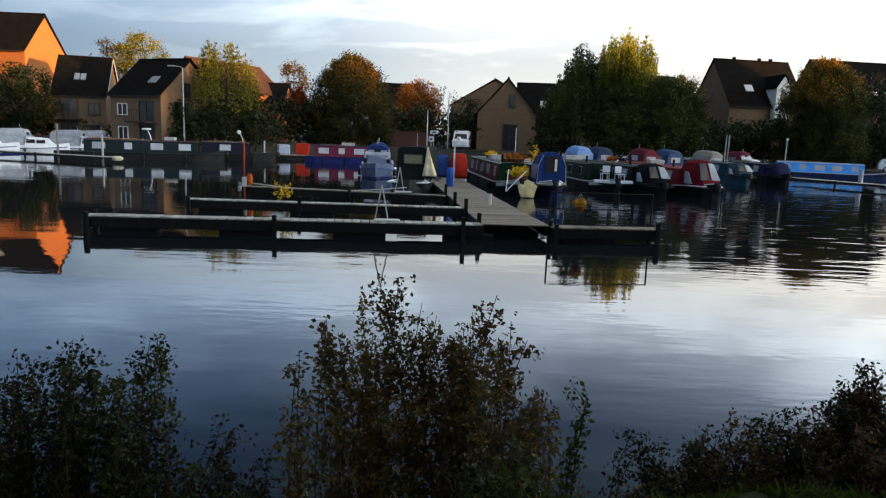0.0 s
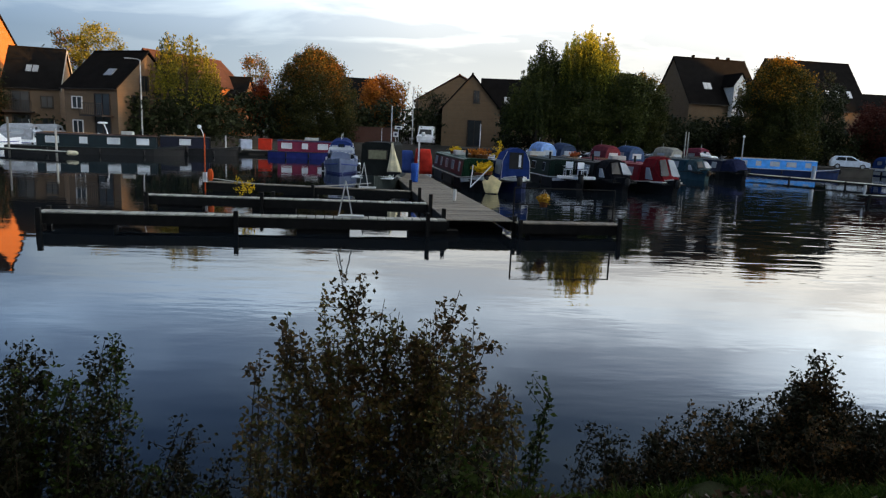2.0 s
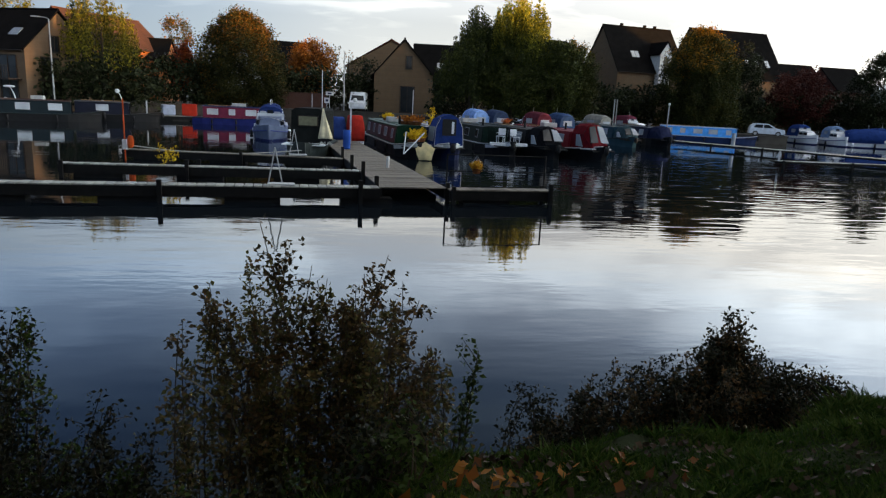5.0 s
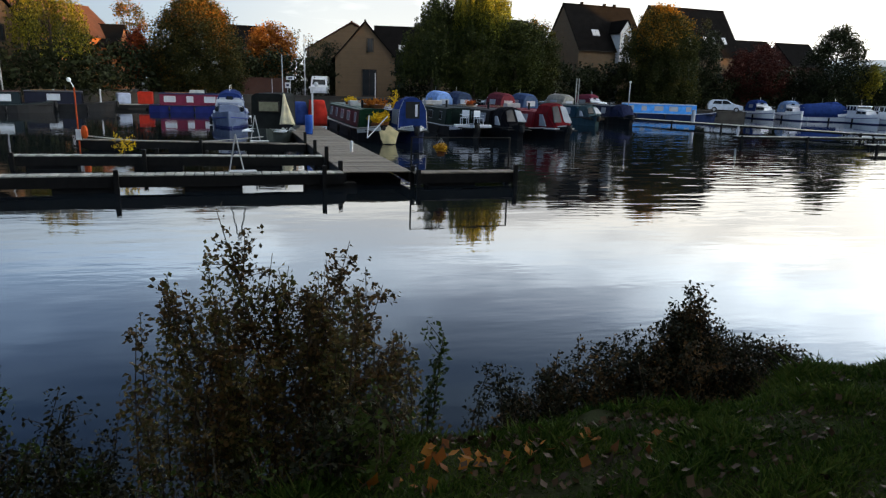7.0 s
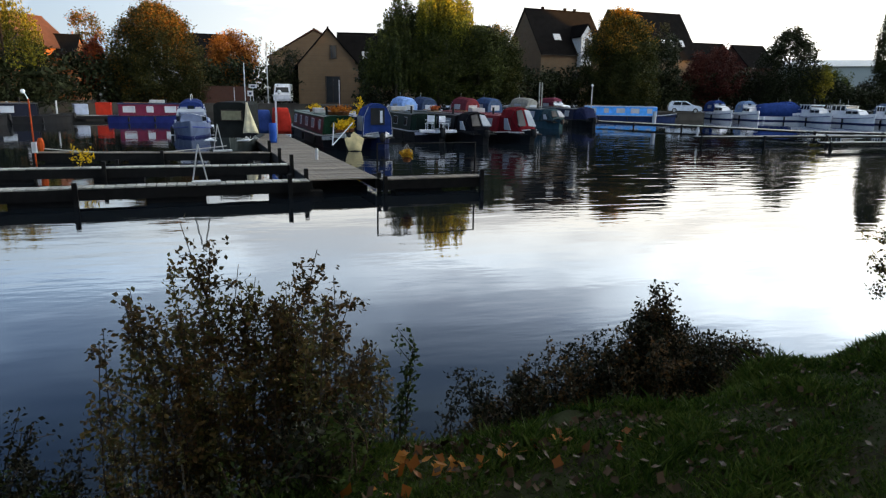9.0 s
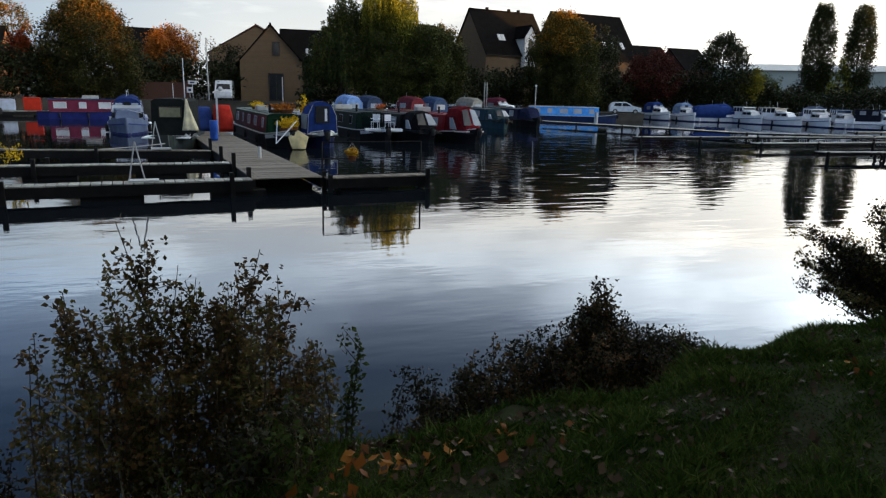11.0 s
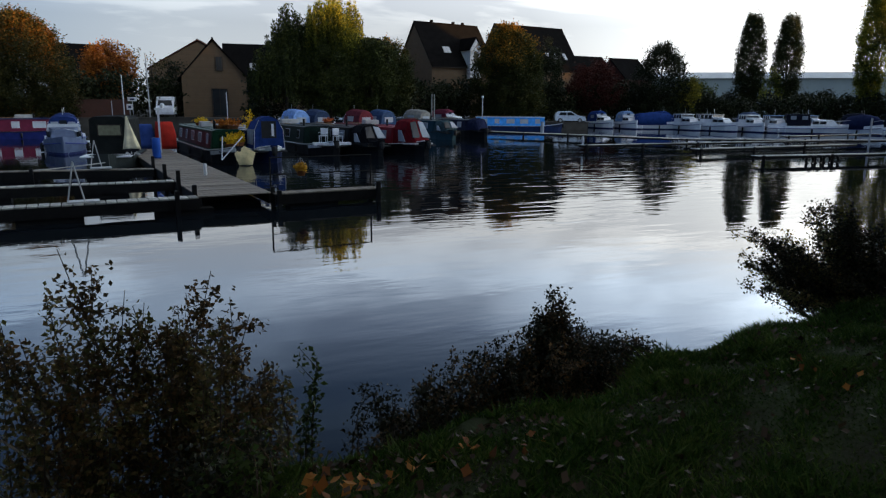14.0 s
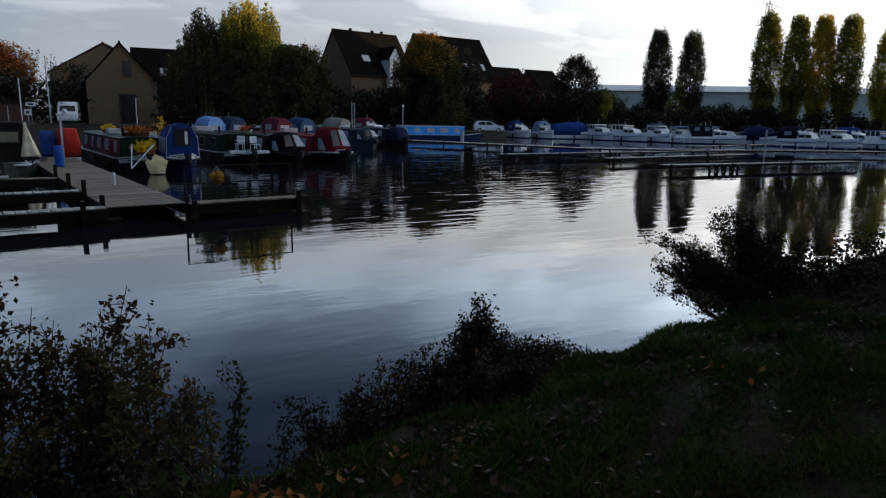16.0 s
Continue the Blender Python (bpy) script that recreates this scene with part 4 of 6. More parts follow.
house("tall orange brick house with steep dark roof and sunlit gable", -52.7, 78.4, 0, 13, 8.0, 9.2, 13.3, M_ORANGE, M_TILE, front=two(-3) + two(1.5) + two(4.5), skylights=[(1.0, 0.35, 0.8, 1.1), (-2.0, 0.35, 0.8, 1.1)])
house("brown brick terraced house with brown balcony and skylights", -39.45, 74.2, 16, 5.0, 7.6, 4.5, 8.4, M_BROWN, M_TILE, verge=True, front=[(-1.0, 2.0, 1.5, 1.9, "b"), (1.35, 2.5, 1.0, 1.0, "n"), (-1.0, -0.2, 1.5, 1.8, "n"), (1.35, 0.2, 1.0, 1.1, "n")], skylights=[(-0.45, 0.42, 0.36, 0.8), (0.15, 0.42, 0.36, 0.8)])
house("brown brick end terrace house with a plain gable", -28.67, 68.83, -24, 6.7, 7.6, 4.5, 7.95, M_BROWN, M_TILE, front=[(-1.7, 2.5, 1.2, 1.0, "w"), (1.5, 1.9, 1.8, 1.9, "b"), (-1.7, 0.2, 1.2, 1.1, "w"), (1.5, 0.0, 1.8, 1.8, "n")],
      right=[(-0.6, 4.4, 0.9, 1.3, "n"), (-1.2, 1.9, 1.8, 1.9, "b"), (-1.2, 0.0, 1.8, 1.8, "n")], skylights=[(0.9, 0.36, 0.36, 0.8), (1.4, 0.36, 0.36, 0.8)])
house("orange brick house behind autumn trees", -31.5, 96, 64, 14, 9.0, 6.6, 10.4, M_ORANGE, M_TILEB)
house("low brick house with a dark roof far behind trees", -25.3, 100, 0, 3.4, 7.0, 5.4, 8.1, M_ORANGE, M_TILE)
house("buff brick house with its gable towards the water", 7.9, 90.5, 84, 8.5, 7.4, 4.75, 9.0, M_BUFF, M_TILE, left=[(-0.6, 5.6, 0.7, 1.4, "n"), (-0.5, 0.2, 1.7, 3.1, "n")], overhang=0.5)
house("buff brick wing of the gabled house with a dark roof", 14.2, 93.5, -6, 9.5, 8.0, 4.75, 9.0, M_BUFF, M_TILE, front=[(-1.5, 2.9, 1.5, 1.4, "n"), (-1.5, 0.5, 1.5, 1.5, "n"), (2.5, 2.9, 1.4, 1.4, "n")], skylights=[(-1.2, 0.3, 0.8, 1.2)])
house("brown tiled house behind the gabled house", 8.3, 110, 77, 12, 13.5, 6.4, 10.3, M_BUFF, M_TILEB)
house("low dark roofed house behind the round tree", -9.6, 112, 10, 6.0, 8.0, 6.0, 9.6, M_BUFF, M_TILE)
house("dark roofed brick house behind the willow", 28.5, 100, 8, 9, 9, 7.2, 11.2, M_BUFF, M_TILE)
r1 = house("tall buff house with a steep roof, skylights and a white gablet", 41.3, 94.6, 10, 11.0, 9.5, 7.2, 13.2, M_BUFF, M_TILE, front=two(-3) + two(0.5) + two(3.5), left=two(-1, w=0.5), skylights=[(-2.3, 0.34, 0.42, 0.95), (-1.7, 0.34, 0.42, 0.95)], verge=False)
part("gablet", Shape().loft([[(x, y, 5.4), (x + 1.9, y, 5.4), (x + 1.9, y, 9.6), (x + 0.95, y, 11.0), (x, y, 9.6)] for x, y in ((0.45, -5.6), (0.45, -1.2))]), M_RENDER, r1, "white rendered gablet")
for gs in (-1, 1):
    part("gablet_roof", Shape().loft([[(1.4 + gs * 1.2, y, 9.3), (1.4, y, 11.05), (1.4, y, 11.2), (1.4 + gs * 1.2, y, 9.45)] for y in (-5.75, -0.9)]), M_TILE, r1)
part("gablet_window", Shape().box(1.4, -5.62, 8.0, 0.7, 0.06, 1.1), M_GLASS, r1)
for a in (-2.6, 1.2, 2.9):
    part("ridge_vent", Shape().box(a, 0, 13.3, 0.35, 0.35, 0.45), M_TILE, r1)
house("tall brick house with steep dark roof and many skylights", 58.9, 100.6, 8, 14.0, 10.5, 7.4, 14.3, M_BUFF, M_TILE, front=two(-4) + two(0) + two(3.5), right=[(-2, 3.2, 1.2, 1.2, "n")], skylights=[(-2.0, 0.3, 0.5, 1.1), (1.2, 0.3, 0.5, 1.1), (2.8, 0.3, 0.5, 1.1), (4.8, 0.3, 0.5, 1.1)])
house("lower dark roofed brick house", 71.0, 102, 4, 8.0, 8.5, 6.6, 10.0, M_REDBR, M_TILE, front=two(-2) + two(2))
house("lower dark roofed brick house", 79.0, 101.0, 2, 6.0, 8.5, 6.4, 9.8, M_REDBR, M_TILE, front=two(-1.5) + two(1.5))
wh = thing("warehouse", "long pale green metal warehouse beyond the trees", "warehouse", m=pose(163, 128, 1.38, 0, 0, -37))
part("wall", Shape().box(0, 0, -0.6, 130, 30, 9.4), M_CLAD, wh)
part("roof", Shape().loft([[(s * 66, -16, 8.8), (s * 66, 0, 11.0), (s * 66, 16, 8.8)] for s in (-1, 1)]), paint((0.5, 0.52, 0.5), 0.6), wh)

# ---- trees ----
RNG = np.random.default_rng(7)


def leaf_cloud(centres, size, per, jitter, droop=0.0, flat=0.0, squash=1.0):
    """Many small leaf-shaped quads round the given centres."""
    c = np.repeat(np.asarray(centres, float), per, axis=0)
    n = len(c)
    c = c + RNG.normal(0, 1, (n, 3)) * np.array([jitter, jitter, jitter * squash])
    a = RNG.normal(0, 1, (n, 3))
    a[:, 2] = a[:, 2] * (1 - flat) - droop
    a /= np.linalg.norm(a, axis=1)[:, None]
    b = np.cross(a, RNG.normal(0, 1, (n, 3)))
    b /= np.linalg.norm(b, axis=1)[:, None]
    s = size * RNG.uniform(0.6, 1.35, (n, 1))
    v = np.stack([c - a * s, c + b * s * 0.45, c + a * s, c - b * s * 0.45], 1).reshape(-1, 3)
    return v, np.arange(4 * n).reshape(-1, 4)


def cloud_mesh(name, v, f, material):
    me = bpy.data.meshes.new(name)
    me.vertices.add(len(v))
    me.vertices.foreach_set("co", v.astype(np.float32).ravel())
    k = f.shape[1]
    me.loops.add(f.size)
    me.loops.foreach_set("vertex_index", f.astype(np.int32).ravel())
    me.polygons.add(len(f))
    me.polygons.foreach_set("loop_start", np.arange(0, f.size, k, dtype=np.int32))
    me.update(calc_edges=True)
    me.materials.append(material)
    return me


def clumps(n, rx, ry, rz, cz, inner=0.35, lumps=5, low=-1.0):
    """Clump centres through a lumpy egg; more of them near its skin."""
    d = RNG.normal(0, 1, (n * 2, 3))
    d /= np.linalg.norm(d, axis=1)[:, None]
    d = d[d[:, 2] > low][:n]
    r = inner + (1 - inner) * RNG.uniform(0, 1, len(d)) ** 0.5
    ph = RNG.uniform(0, 6.28, (lumps, 3))
    w = sum(np.sin(d @ RNG.normal(0, 3.2, 3) + p[0]) for p in ph) / lumps
    r = r * (1 + 0.22 * w)
    return d * r[:, None] * np.array([rx, ry, rz]) + np.array([0, 0, cz])


def tree(label, x, y, height, rx, material, z=1.38, shape="round", n=220, per=58, size=0.155, base=0.2, ry=None, name="tree", trunk=0.22):
    ob = thing(name, label, "tree", "trees round the marina", m=pose(x, y, z, 0, 0, RNG.uniform(0, 360)))
    ry = ry or rx
    lo = height * base
    rz = (height - lo) / 2
    cz = lo + rz
    if shape == "poplar":
        t = RNG.uniform(0, 1, n)
        prof = np.clip(np.sin(np.pi * (t * 0.84 + 0.09)) ** 0.6, 0.12, 1) * (0.4 + 0.6 * np.minimum(1, t / 0.34))
        a, r = RNG.uniform(0, 6.28, n), RNG.uniform(0.15, 1, n) ** 0.5
        cc = np.stack([rx * prof * r * np.cos(a), rx * prof * r * np.sin(a), lo + (height - lo) * t], 1)
        v, f = leaf_cloud(cc, size, per, size * 2.0, droop=-0.9, squash=1.9)
    elif shape == "willow":
        cc = clumps(n, rx, ry, rz, cz, 0.45, low=-0.35)
        strands = []
        for p in cc:
            ln = RNG.uniform(0.2, 0.55) * max(1.0, p[2] - lo * 0.6)
            out = RNG.uniform(0.0, 0.5)
            for q in np.linspace(0, 1, max(4, int(ln / 0.4))):
                strands.append((p[0] * (1 + 0.05 * out * q), p[1] * (1 + 0.05 * out * q), p[2] - q * ln))
        v, f = leaf_cloud(strands, size, max(3, per // 6), size * 0.8, droop=1.6, squash=1.3)
    elif shape == "dome":
        # widest a third of the way up, rounding in to the top
        t, a, r = RNG.uniform(0, 1, n), RNG.uniform(0, 6.28, n), RNG.uniform(0.12, 1, n) ** 0.5
        prof = np.clip(1 - np.abs((t - 0.33) / np.where(t > 0.33, 0.68, 0.75)) ** 2.3, 0.02, 1) ** 0.6
        prof = prof * (1 + 0.07 * np.sin(a * 5 + t * 9) + 0.05 * np.sin(a * 11 - t * 14))
        cc = np.stack([rx * prof * r * np.cos(a), ry * prof * r * np.sin(a), lo + (height - lo) * t * (1 + 0.04 * np.sin(a * 4))], 1)
        v, f = leaf_cloud(cc, size, per, size * 2.6, flat=0.3)
    else:
        cc = clumps(n, rx, ry, rz, cz)
        v, f = leaf_cloud(cc, size, per, size * 2.1, flat=0.3)
    tr = Shape()
    tr.tube([(0, 0, -0.9), (0.05, 0, height * 0.25), (0, 0.08, height * 0.5), (0.05, 0, height * 0.8)], trunk, trunk * 0.2, n=8)
    for k in range(9):
        a, q = RNG.uniform(0, 6.28), RNG.uniform(0.22, 0.6)
        zz = height * q
        tr.tube([(0, 0, zz), (rx * 0.35 * math.cos(a), ry * 0.35 * math.sin(a), zz + height * 0.1), (rx * 0.7 * math.cos(a), ry * 0.7 * math.sin(a), zz + height * 0.22)], trunk * 0.4, 0.03, n=5)
    part("trunk", tr, M_BARK, ob)
    cr = new("crown", cloud_mesh("crown", v, f, material))
    cr.parent = ob
    return ob


L_BIRCH = leaf_mat("birch_leaves", (0.03, 0.042, 0.009), (0.15, 0.14, 0.018), (0.32, 0.26, 0.03), through_light=0.45)
L_OLIVE = leaf_mat("autumn_olive_leaves", (0.022, 0.026, 0.008), (0.06, 0.054, 0.013), (0.22, 0.09, 0.016), turn=(2.0, 10.5, -0.2, 0.03))
L_RED = leaf_mat("red_autumn_leaves", (0.10, 0.018, 0.01), (0.28, 0.05, 0.014), (0.38, 0.11, 0.02))
L_RUST = leaf_mat("rusty_leaves", (0.12, 0.04, 0.012), (0.36, 0.12, 0.02), (0.46, 0.18, 0.03))
# yellow towards the top: low sun on the crown is put into the leaf colour
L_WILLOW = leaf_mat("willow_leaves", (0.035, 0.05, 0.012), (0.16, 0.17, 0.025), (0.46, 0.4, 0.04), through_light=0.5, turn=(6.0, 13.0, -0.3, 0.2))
# darker leaf copy: shade in the lower and left crowns painted as colour
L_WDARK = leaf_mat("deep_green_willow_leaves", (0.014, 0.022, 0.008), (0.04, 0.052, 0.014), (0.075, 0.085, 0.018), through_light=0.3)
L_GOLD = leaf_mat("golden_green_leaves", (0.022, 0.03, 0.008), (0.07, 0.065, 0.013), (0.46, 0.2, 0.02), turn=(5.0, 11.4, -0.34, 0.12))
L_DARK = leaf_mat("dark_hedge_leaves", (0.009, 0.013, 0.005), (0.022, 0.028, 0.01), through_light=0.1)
# L_POP is brightened for backlight, L_PDARK darkened for poplars without sun
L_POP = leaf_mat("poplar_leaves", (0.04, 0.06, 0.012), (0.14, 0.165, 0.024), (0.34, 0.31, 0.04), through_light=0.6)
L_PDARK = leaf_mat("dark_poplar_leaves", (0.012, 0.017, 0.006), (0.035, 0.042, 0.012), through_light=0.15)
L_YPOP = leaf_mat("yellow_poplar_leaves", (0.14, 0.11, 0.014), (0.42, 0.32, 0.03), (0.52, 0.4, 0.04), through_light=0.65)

tree("yellowing birch tree beside the brick houses", -21.9, 67.2, 10.3, 2.9, L_BIRCH, shape="willow", n=210, per=62, base=0.2, size=0.1)
tree("drooping green limb of a birch beside the houses", -24.2, 69.2, 10.2, 1.4, L_WDARK, shape="willow", n=60, per=40, base=0.45, size=0.12)
tree("dark green tree in front of the orange house", -43.0, 68.0, 7.0, 3.2, L_DARK, n=160, base=0.1)
tree("pale green tree behind the terraced roofs", -41.0, 92.0, 14.0, 3.4, L_BIRCH, n=120, base=0.3)
tree("pale green tree behind the terraced roofs", -47.0, 96.0, 13.3, 2.8, L_OLIVE, n=100, base=0.3)
tree("thin olive tree beyond the low house", -24.6, 108.0, 12.8, 2.5, L_OLIVE, n=70, base=0.4)
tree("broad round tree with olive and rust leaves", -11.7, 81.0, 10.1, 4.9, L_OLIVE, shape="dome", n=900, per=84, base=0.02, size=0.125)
tree("small vivid red autumn tree", -18.1, 82.0, 6.7, 1.3, L_RED, n=90, base=0.2)
tree("rusty orange autumn tree", -4.2, 92.0, 8.6, 3.2, L_RUST, n=300, base=0.1)
tree("thin bare-topped tree with grey leaves", 0.6, 98.0, 8.6, 3.0, L_OLIVE, n=60, per=18, base=0.2)
tree("thin bare-topped tree with grey leaves", 4.0, 93.0, 6.6, 2.0, L_DARK, n=80, per=24, base=0.1)
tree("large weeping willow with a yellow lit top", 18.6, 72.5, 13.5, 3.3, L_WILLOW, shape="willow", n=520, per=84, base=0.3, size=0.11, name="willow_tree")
# crowns out of the sun, darkened through their leaf colour
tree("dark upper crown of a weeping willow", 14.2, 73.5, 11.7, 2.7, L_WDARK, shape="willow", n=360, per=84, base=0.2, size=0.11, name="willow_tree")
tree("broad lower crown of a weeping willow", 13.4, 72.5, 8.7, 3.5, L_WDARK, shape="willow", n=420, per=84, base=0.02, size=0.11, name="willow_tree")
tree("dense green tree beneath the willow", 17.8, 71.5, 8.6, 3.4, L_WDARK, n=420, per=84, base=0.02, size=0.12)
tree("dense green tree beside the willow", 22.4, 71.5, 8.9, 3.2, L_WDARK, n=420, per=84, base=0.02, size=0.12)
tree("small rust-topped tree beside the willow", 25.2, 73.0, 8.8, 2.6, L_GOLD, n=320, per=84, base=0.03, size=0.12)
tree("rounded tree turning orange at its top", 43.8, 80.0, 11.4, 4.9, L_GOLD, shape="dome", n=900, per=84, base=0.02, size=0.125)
tree("small olive tree behind the steep roofs", 76.0, 118.0, 13.6, 3.0, L_BIRCH, n=130, base=0.4)
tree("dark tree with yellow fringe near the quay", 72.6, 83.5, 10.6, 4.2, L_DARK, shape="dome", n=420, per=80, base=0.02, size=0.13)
tree("yellow fringed small tree near the quay", 75.8, 81.5, 6.5, 1.9, L_BIRCH, n=70, base=0.2)
tree("dark red leaved tree before the brick houses", 63.0, 88.0, 8.4, 4.0, leaf_mat("maroon_leaves", (0.03, 0.008, 0.008), (0.075, 0.02, 0.014)), n=230, base=0.02)
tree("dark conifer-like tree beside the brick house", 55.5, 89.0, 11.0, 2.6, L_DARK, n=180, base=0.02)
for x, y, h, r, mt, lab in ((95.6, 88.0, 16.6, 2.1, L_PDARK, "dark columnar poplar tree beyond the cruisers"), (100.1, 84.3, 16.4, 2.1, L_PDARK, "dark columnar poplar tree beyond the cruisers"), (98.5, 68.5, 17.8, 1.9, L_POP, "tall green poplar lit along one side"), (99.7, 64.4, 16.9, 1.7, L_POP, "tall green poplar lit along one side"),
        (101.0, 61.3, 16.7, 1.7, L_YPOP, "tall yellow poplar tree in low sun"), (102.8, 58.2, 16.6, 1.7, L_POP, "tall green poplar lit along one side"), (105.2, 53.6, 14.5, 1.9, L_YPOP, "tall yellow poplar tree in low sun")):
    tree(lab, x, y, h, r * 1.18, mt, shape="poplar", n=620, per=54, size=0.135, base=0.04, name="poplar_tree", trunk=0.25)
tree("pale weeping bush beneath the poplars", 97.2, 84.6, 8.5, 1.9, L_POP, shape="willow", n=60, per=30, base=0.1)
tree("pale olive bush before the warehouse", 90.0, 94.0, 6.4, 3.0, L_WILLOW, n=110, base=0.02)
# unseen trees added on the near bank, behind and beside the camera's view, to shade it
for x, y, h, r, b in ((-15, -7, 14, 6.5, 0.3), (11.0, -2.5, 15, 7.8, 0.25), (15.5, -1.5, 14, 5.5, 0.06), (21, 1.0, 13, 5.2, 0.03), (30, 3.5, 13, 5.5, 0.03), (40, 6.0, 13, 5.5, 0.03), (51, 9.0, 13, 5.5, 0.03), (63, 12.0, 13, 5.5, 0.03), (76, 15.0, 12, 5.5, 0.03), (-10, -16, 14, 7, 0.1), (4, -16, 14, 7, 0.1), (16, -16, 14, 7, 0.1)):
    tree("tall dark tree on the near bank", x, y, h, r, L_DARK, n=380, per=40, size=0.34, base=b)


def hedge(label, xa, ya, xb, yb, height, wide, material, n=None):
    ln = math.hypot(xb - xa, yb - ya)
    n = n or int(ln * height * 3.2)
    t = RNG.uniform(0, 1, n)
    o = RNG.normal(0, wide * 0.35, n)
    top = height * (0.82 + 0.18 * np.sin(t * ln * 0.9) * np.cos(t * ln * 0.37 + 1))
    zz = RNG.uniform(0.02, 1, n) ** 0.8 * top
    dx, dy = (xb - xa) / ln, (yb - ya) / ln
    cc = np.stack([xa + (xb - xa) * t - dy * o, ya + (yb - ya) * t + dx * o, quay_z(xa) + zz], 1)
    v, f = leaf_cloud(cc, 0.24, 26, 0.42, flat=0.2)
    tagged(new("hedge", cloud_mesh("hedge", v, f, material)), label, "hedge", kind="stuff")


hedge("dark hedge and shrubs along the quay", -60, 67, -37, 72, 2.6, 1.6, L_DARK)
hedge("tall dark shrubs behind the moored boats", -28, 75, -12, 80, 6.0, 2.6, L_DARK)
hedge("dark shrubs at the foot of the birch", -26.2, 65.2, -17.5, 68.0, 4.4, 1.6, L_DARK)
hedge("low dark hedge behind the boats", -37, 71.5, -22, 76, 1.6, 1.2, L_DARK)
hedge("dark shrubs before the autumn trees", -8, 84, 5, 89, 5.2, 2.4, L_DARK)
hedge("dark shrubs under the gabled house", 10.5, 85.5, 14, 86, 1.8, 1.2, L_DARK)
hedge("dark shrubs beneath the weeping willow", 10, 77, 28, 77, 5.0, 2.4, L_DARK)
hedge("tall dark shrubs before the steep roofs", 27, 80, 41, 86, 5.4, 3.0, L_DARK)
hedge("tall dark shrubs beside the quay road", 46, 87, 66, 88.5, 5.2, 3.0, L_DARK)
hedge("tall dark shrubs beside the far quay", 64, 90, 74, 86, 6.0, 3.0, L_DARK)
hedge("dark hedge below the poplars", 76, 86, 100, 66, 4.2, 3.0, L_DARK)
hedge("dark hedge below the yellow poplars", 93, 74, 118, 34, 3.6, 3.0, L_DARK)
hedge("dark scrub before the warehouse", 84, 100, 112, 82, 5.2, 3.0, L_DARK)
# unseen woods added beyond the poplars; their height, with a notch, sets the sun's shade line
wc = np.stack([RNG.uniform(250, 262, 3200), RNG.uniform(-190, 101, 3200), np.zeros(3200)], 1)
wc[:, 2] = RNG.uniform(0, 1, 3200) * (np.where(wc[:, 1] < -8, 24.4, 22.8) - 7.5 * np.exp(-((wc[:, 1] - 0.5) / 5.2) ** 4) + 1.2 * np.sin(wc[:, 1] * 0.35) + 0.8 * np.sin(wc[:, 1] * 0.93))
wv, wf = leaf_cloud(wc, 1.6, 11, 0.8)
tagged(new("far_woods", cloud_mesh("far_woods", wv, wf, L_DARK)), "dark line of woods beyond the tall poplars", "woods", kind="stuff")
bw = thing("garden_wall", "dark red brick garden wall behind the boats", "wall", kind="structure")
part("brick_wall", Shape().box(-9.5, 82.2, 1.38, 15, 0.25, 1.9, 8), M_REDBR, bw)
part("coping", Shape().box(-9.5, 82.2, 3.28, 15, 0.33, 0.08, 8), M_REDBR, bw)


# ---- things on the docks and the quay ----
def simple(name, label, category, shape, material, x, y, z=0.0, turn=0.0, group="", bevel=0.0, smooth=False):
    ob = part(name, shape, material, None, label, bevel, smooth)
    ob.matrix_world = pose(x, y, z, 0, 0, turn)
    return tagged(ob, category=category, group=group)


def flowers(name, label, x, y, z, r, h, c1, c2, pot=(0.18, 0.07, 0.03)):
    ob = thing(name, label, "flowers", "flower tubs", m=pose(x, y, z))
    part("pot", Shape().tube([(0, 0, 0), (0, 0, h * 0.45)], r * 0.55, r * 0.75, n=10), paint(pot, 0.8), ob)
    v, f = leaf_cloud(RNG.normal(0, 1, (60, 3)) * np.array([r * 0.38, r * 0.38, h * 0.14]) + np.array([0, 0, h * 0.7]), 0.06, 7, 0.045)
    b = new("bloom_mass", cloud_mesh("bloom_mass", v, f, leaf_mat("petals", c1, c2, through_light=0.3, size=3.0)))
    b.parent = ob
    tagged(b, kind="stuff")
    return ob


YEL, ORA = ((0.55, 0.30, 0.01), (0.75, 0.5, 0.03)), ((0.28, 0.07, 0.01), (0.45, 0.16, 0.02))
flowers("flower_tub", "tub of bright yellow flowers on a narrowboat bow", 3.75, 35.6, 0.66, 0.5, 0.75, *YEL)
flowers("flower_tub", "tub of bright yellow flowers on a narrowboat bow", 4.15, 36.0, 0.66, 0.4, 0.9, *YEL)
flowers("flower_tub", "copper tub of orange autumn flowers on the cabin roof", 4.0, 37.7, 1.62, 0.55, 0.55, *ORA)
flowers("flower_tub", "copper tub of orange autumn flowers on the cabin roof", 3.5, 38.3, 1.62, 0.5, 0.5, *ORA)
flowers("flower_tub", "tub of yellow flowers on the cabin roof", 2.9, 44.0, 1.62, 0.5, 0.5, *YEL)
flowers("flower_tub", "yellow flower spray beside the blue hood", 5.0, 38.0, 0.9, 0.25, 1.6, *YEL)
flowers("flower_tub", "pot of red flowers on a cabin roof", 11.5, 47.0, 1.62, 0.4, 0.4, (0.35, 0.05, 0.02), (0.5, 0.12, 0.03))
v, f = leaf_cloud(RNG.normal(0, 1, (26, 3)) * np.array([0.16, 0.1, 0.22]) + np.array([0, 0, 0.35]), 0.05, 7, 0.05)
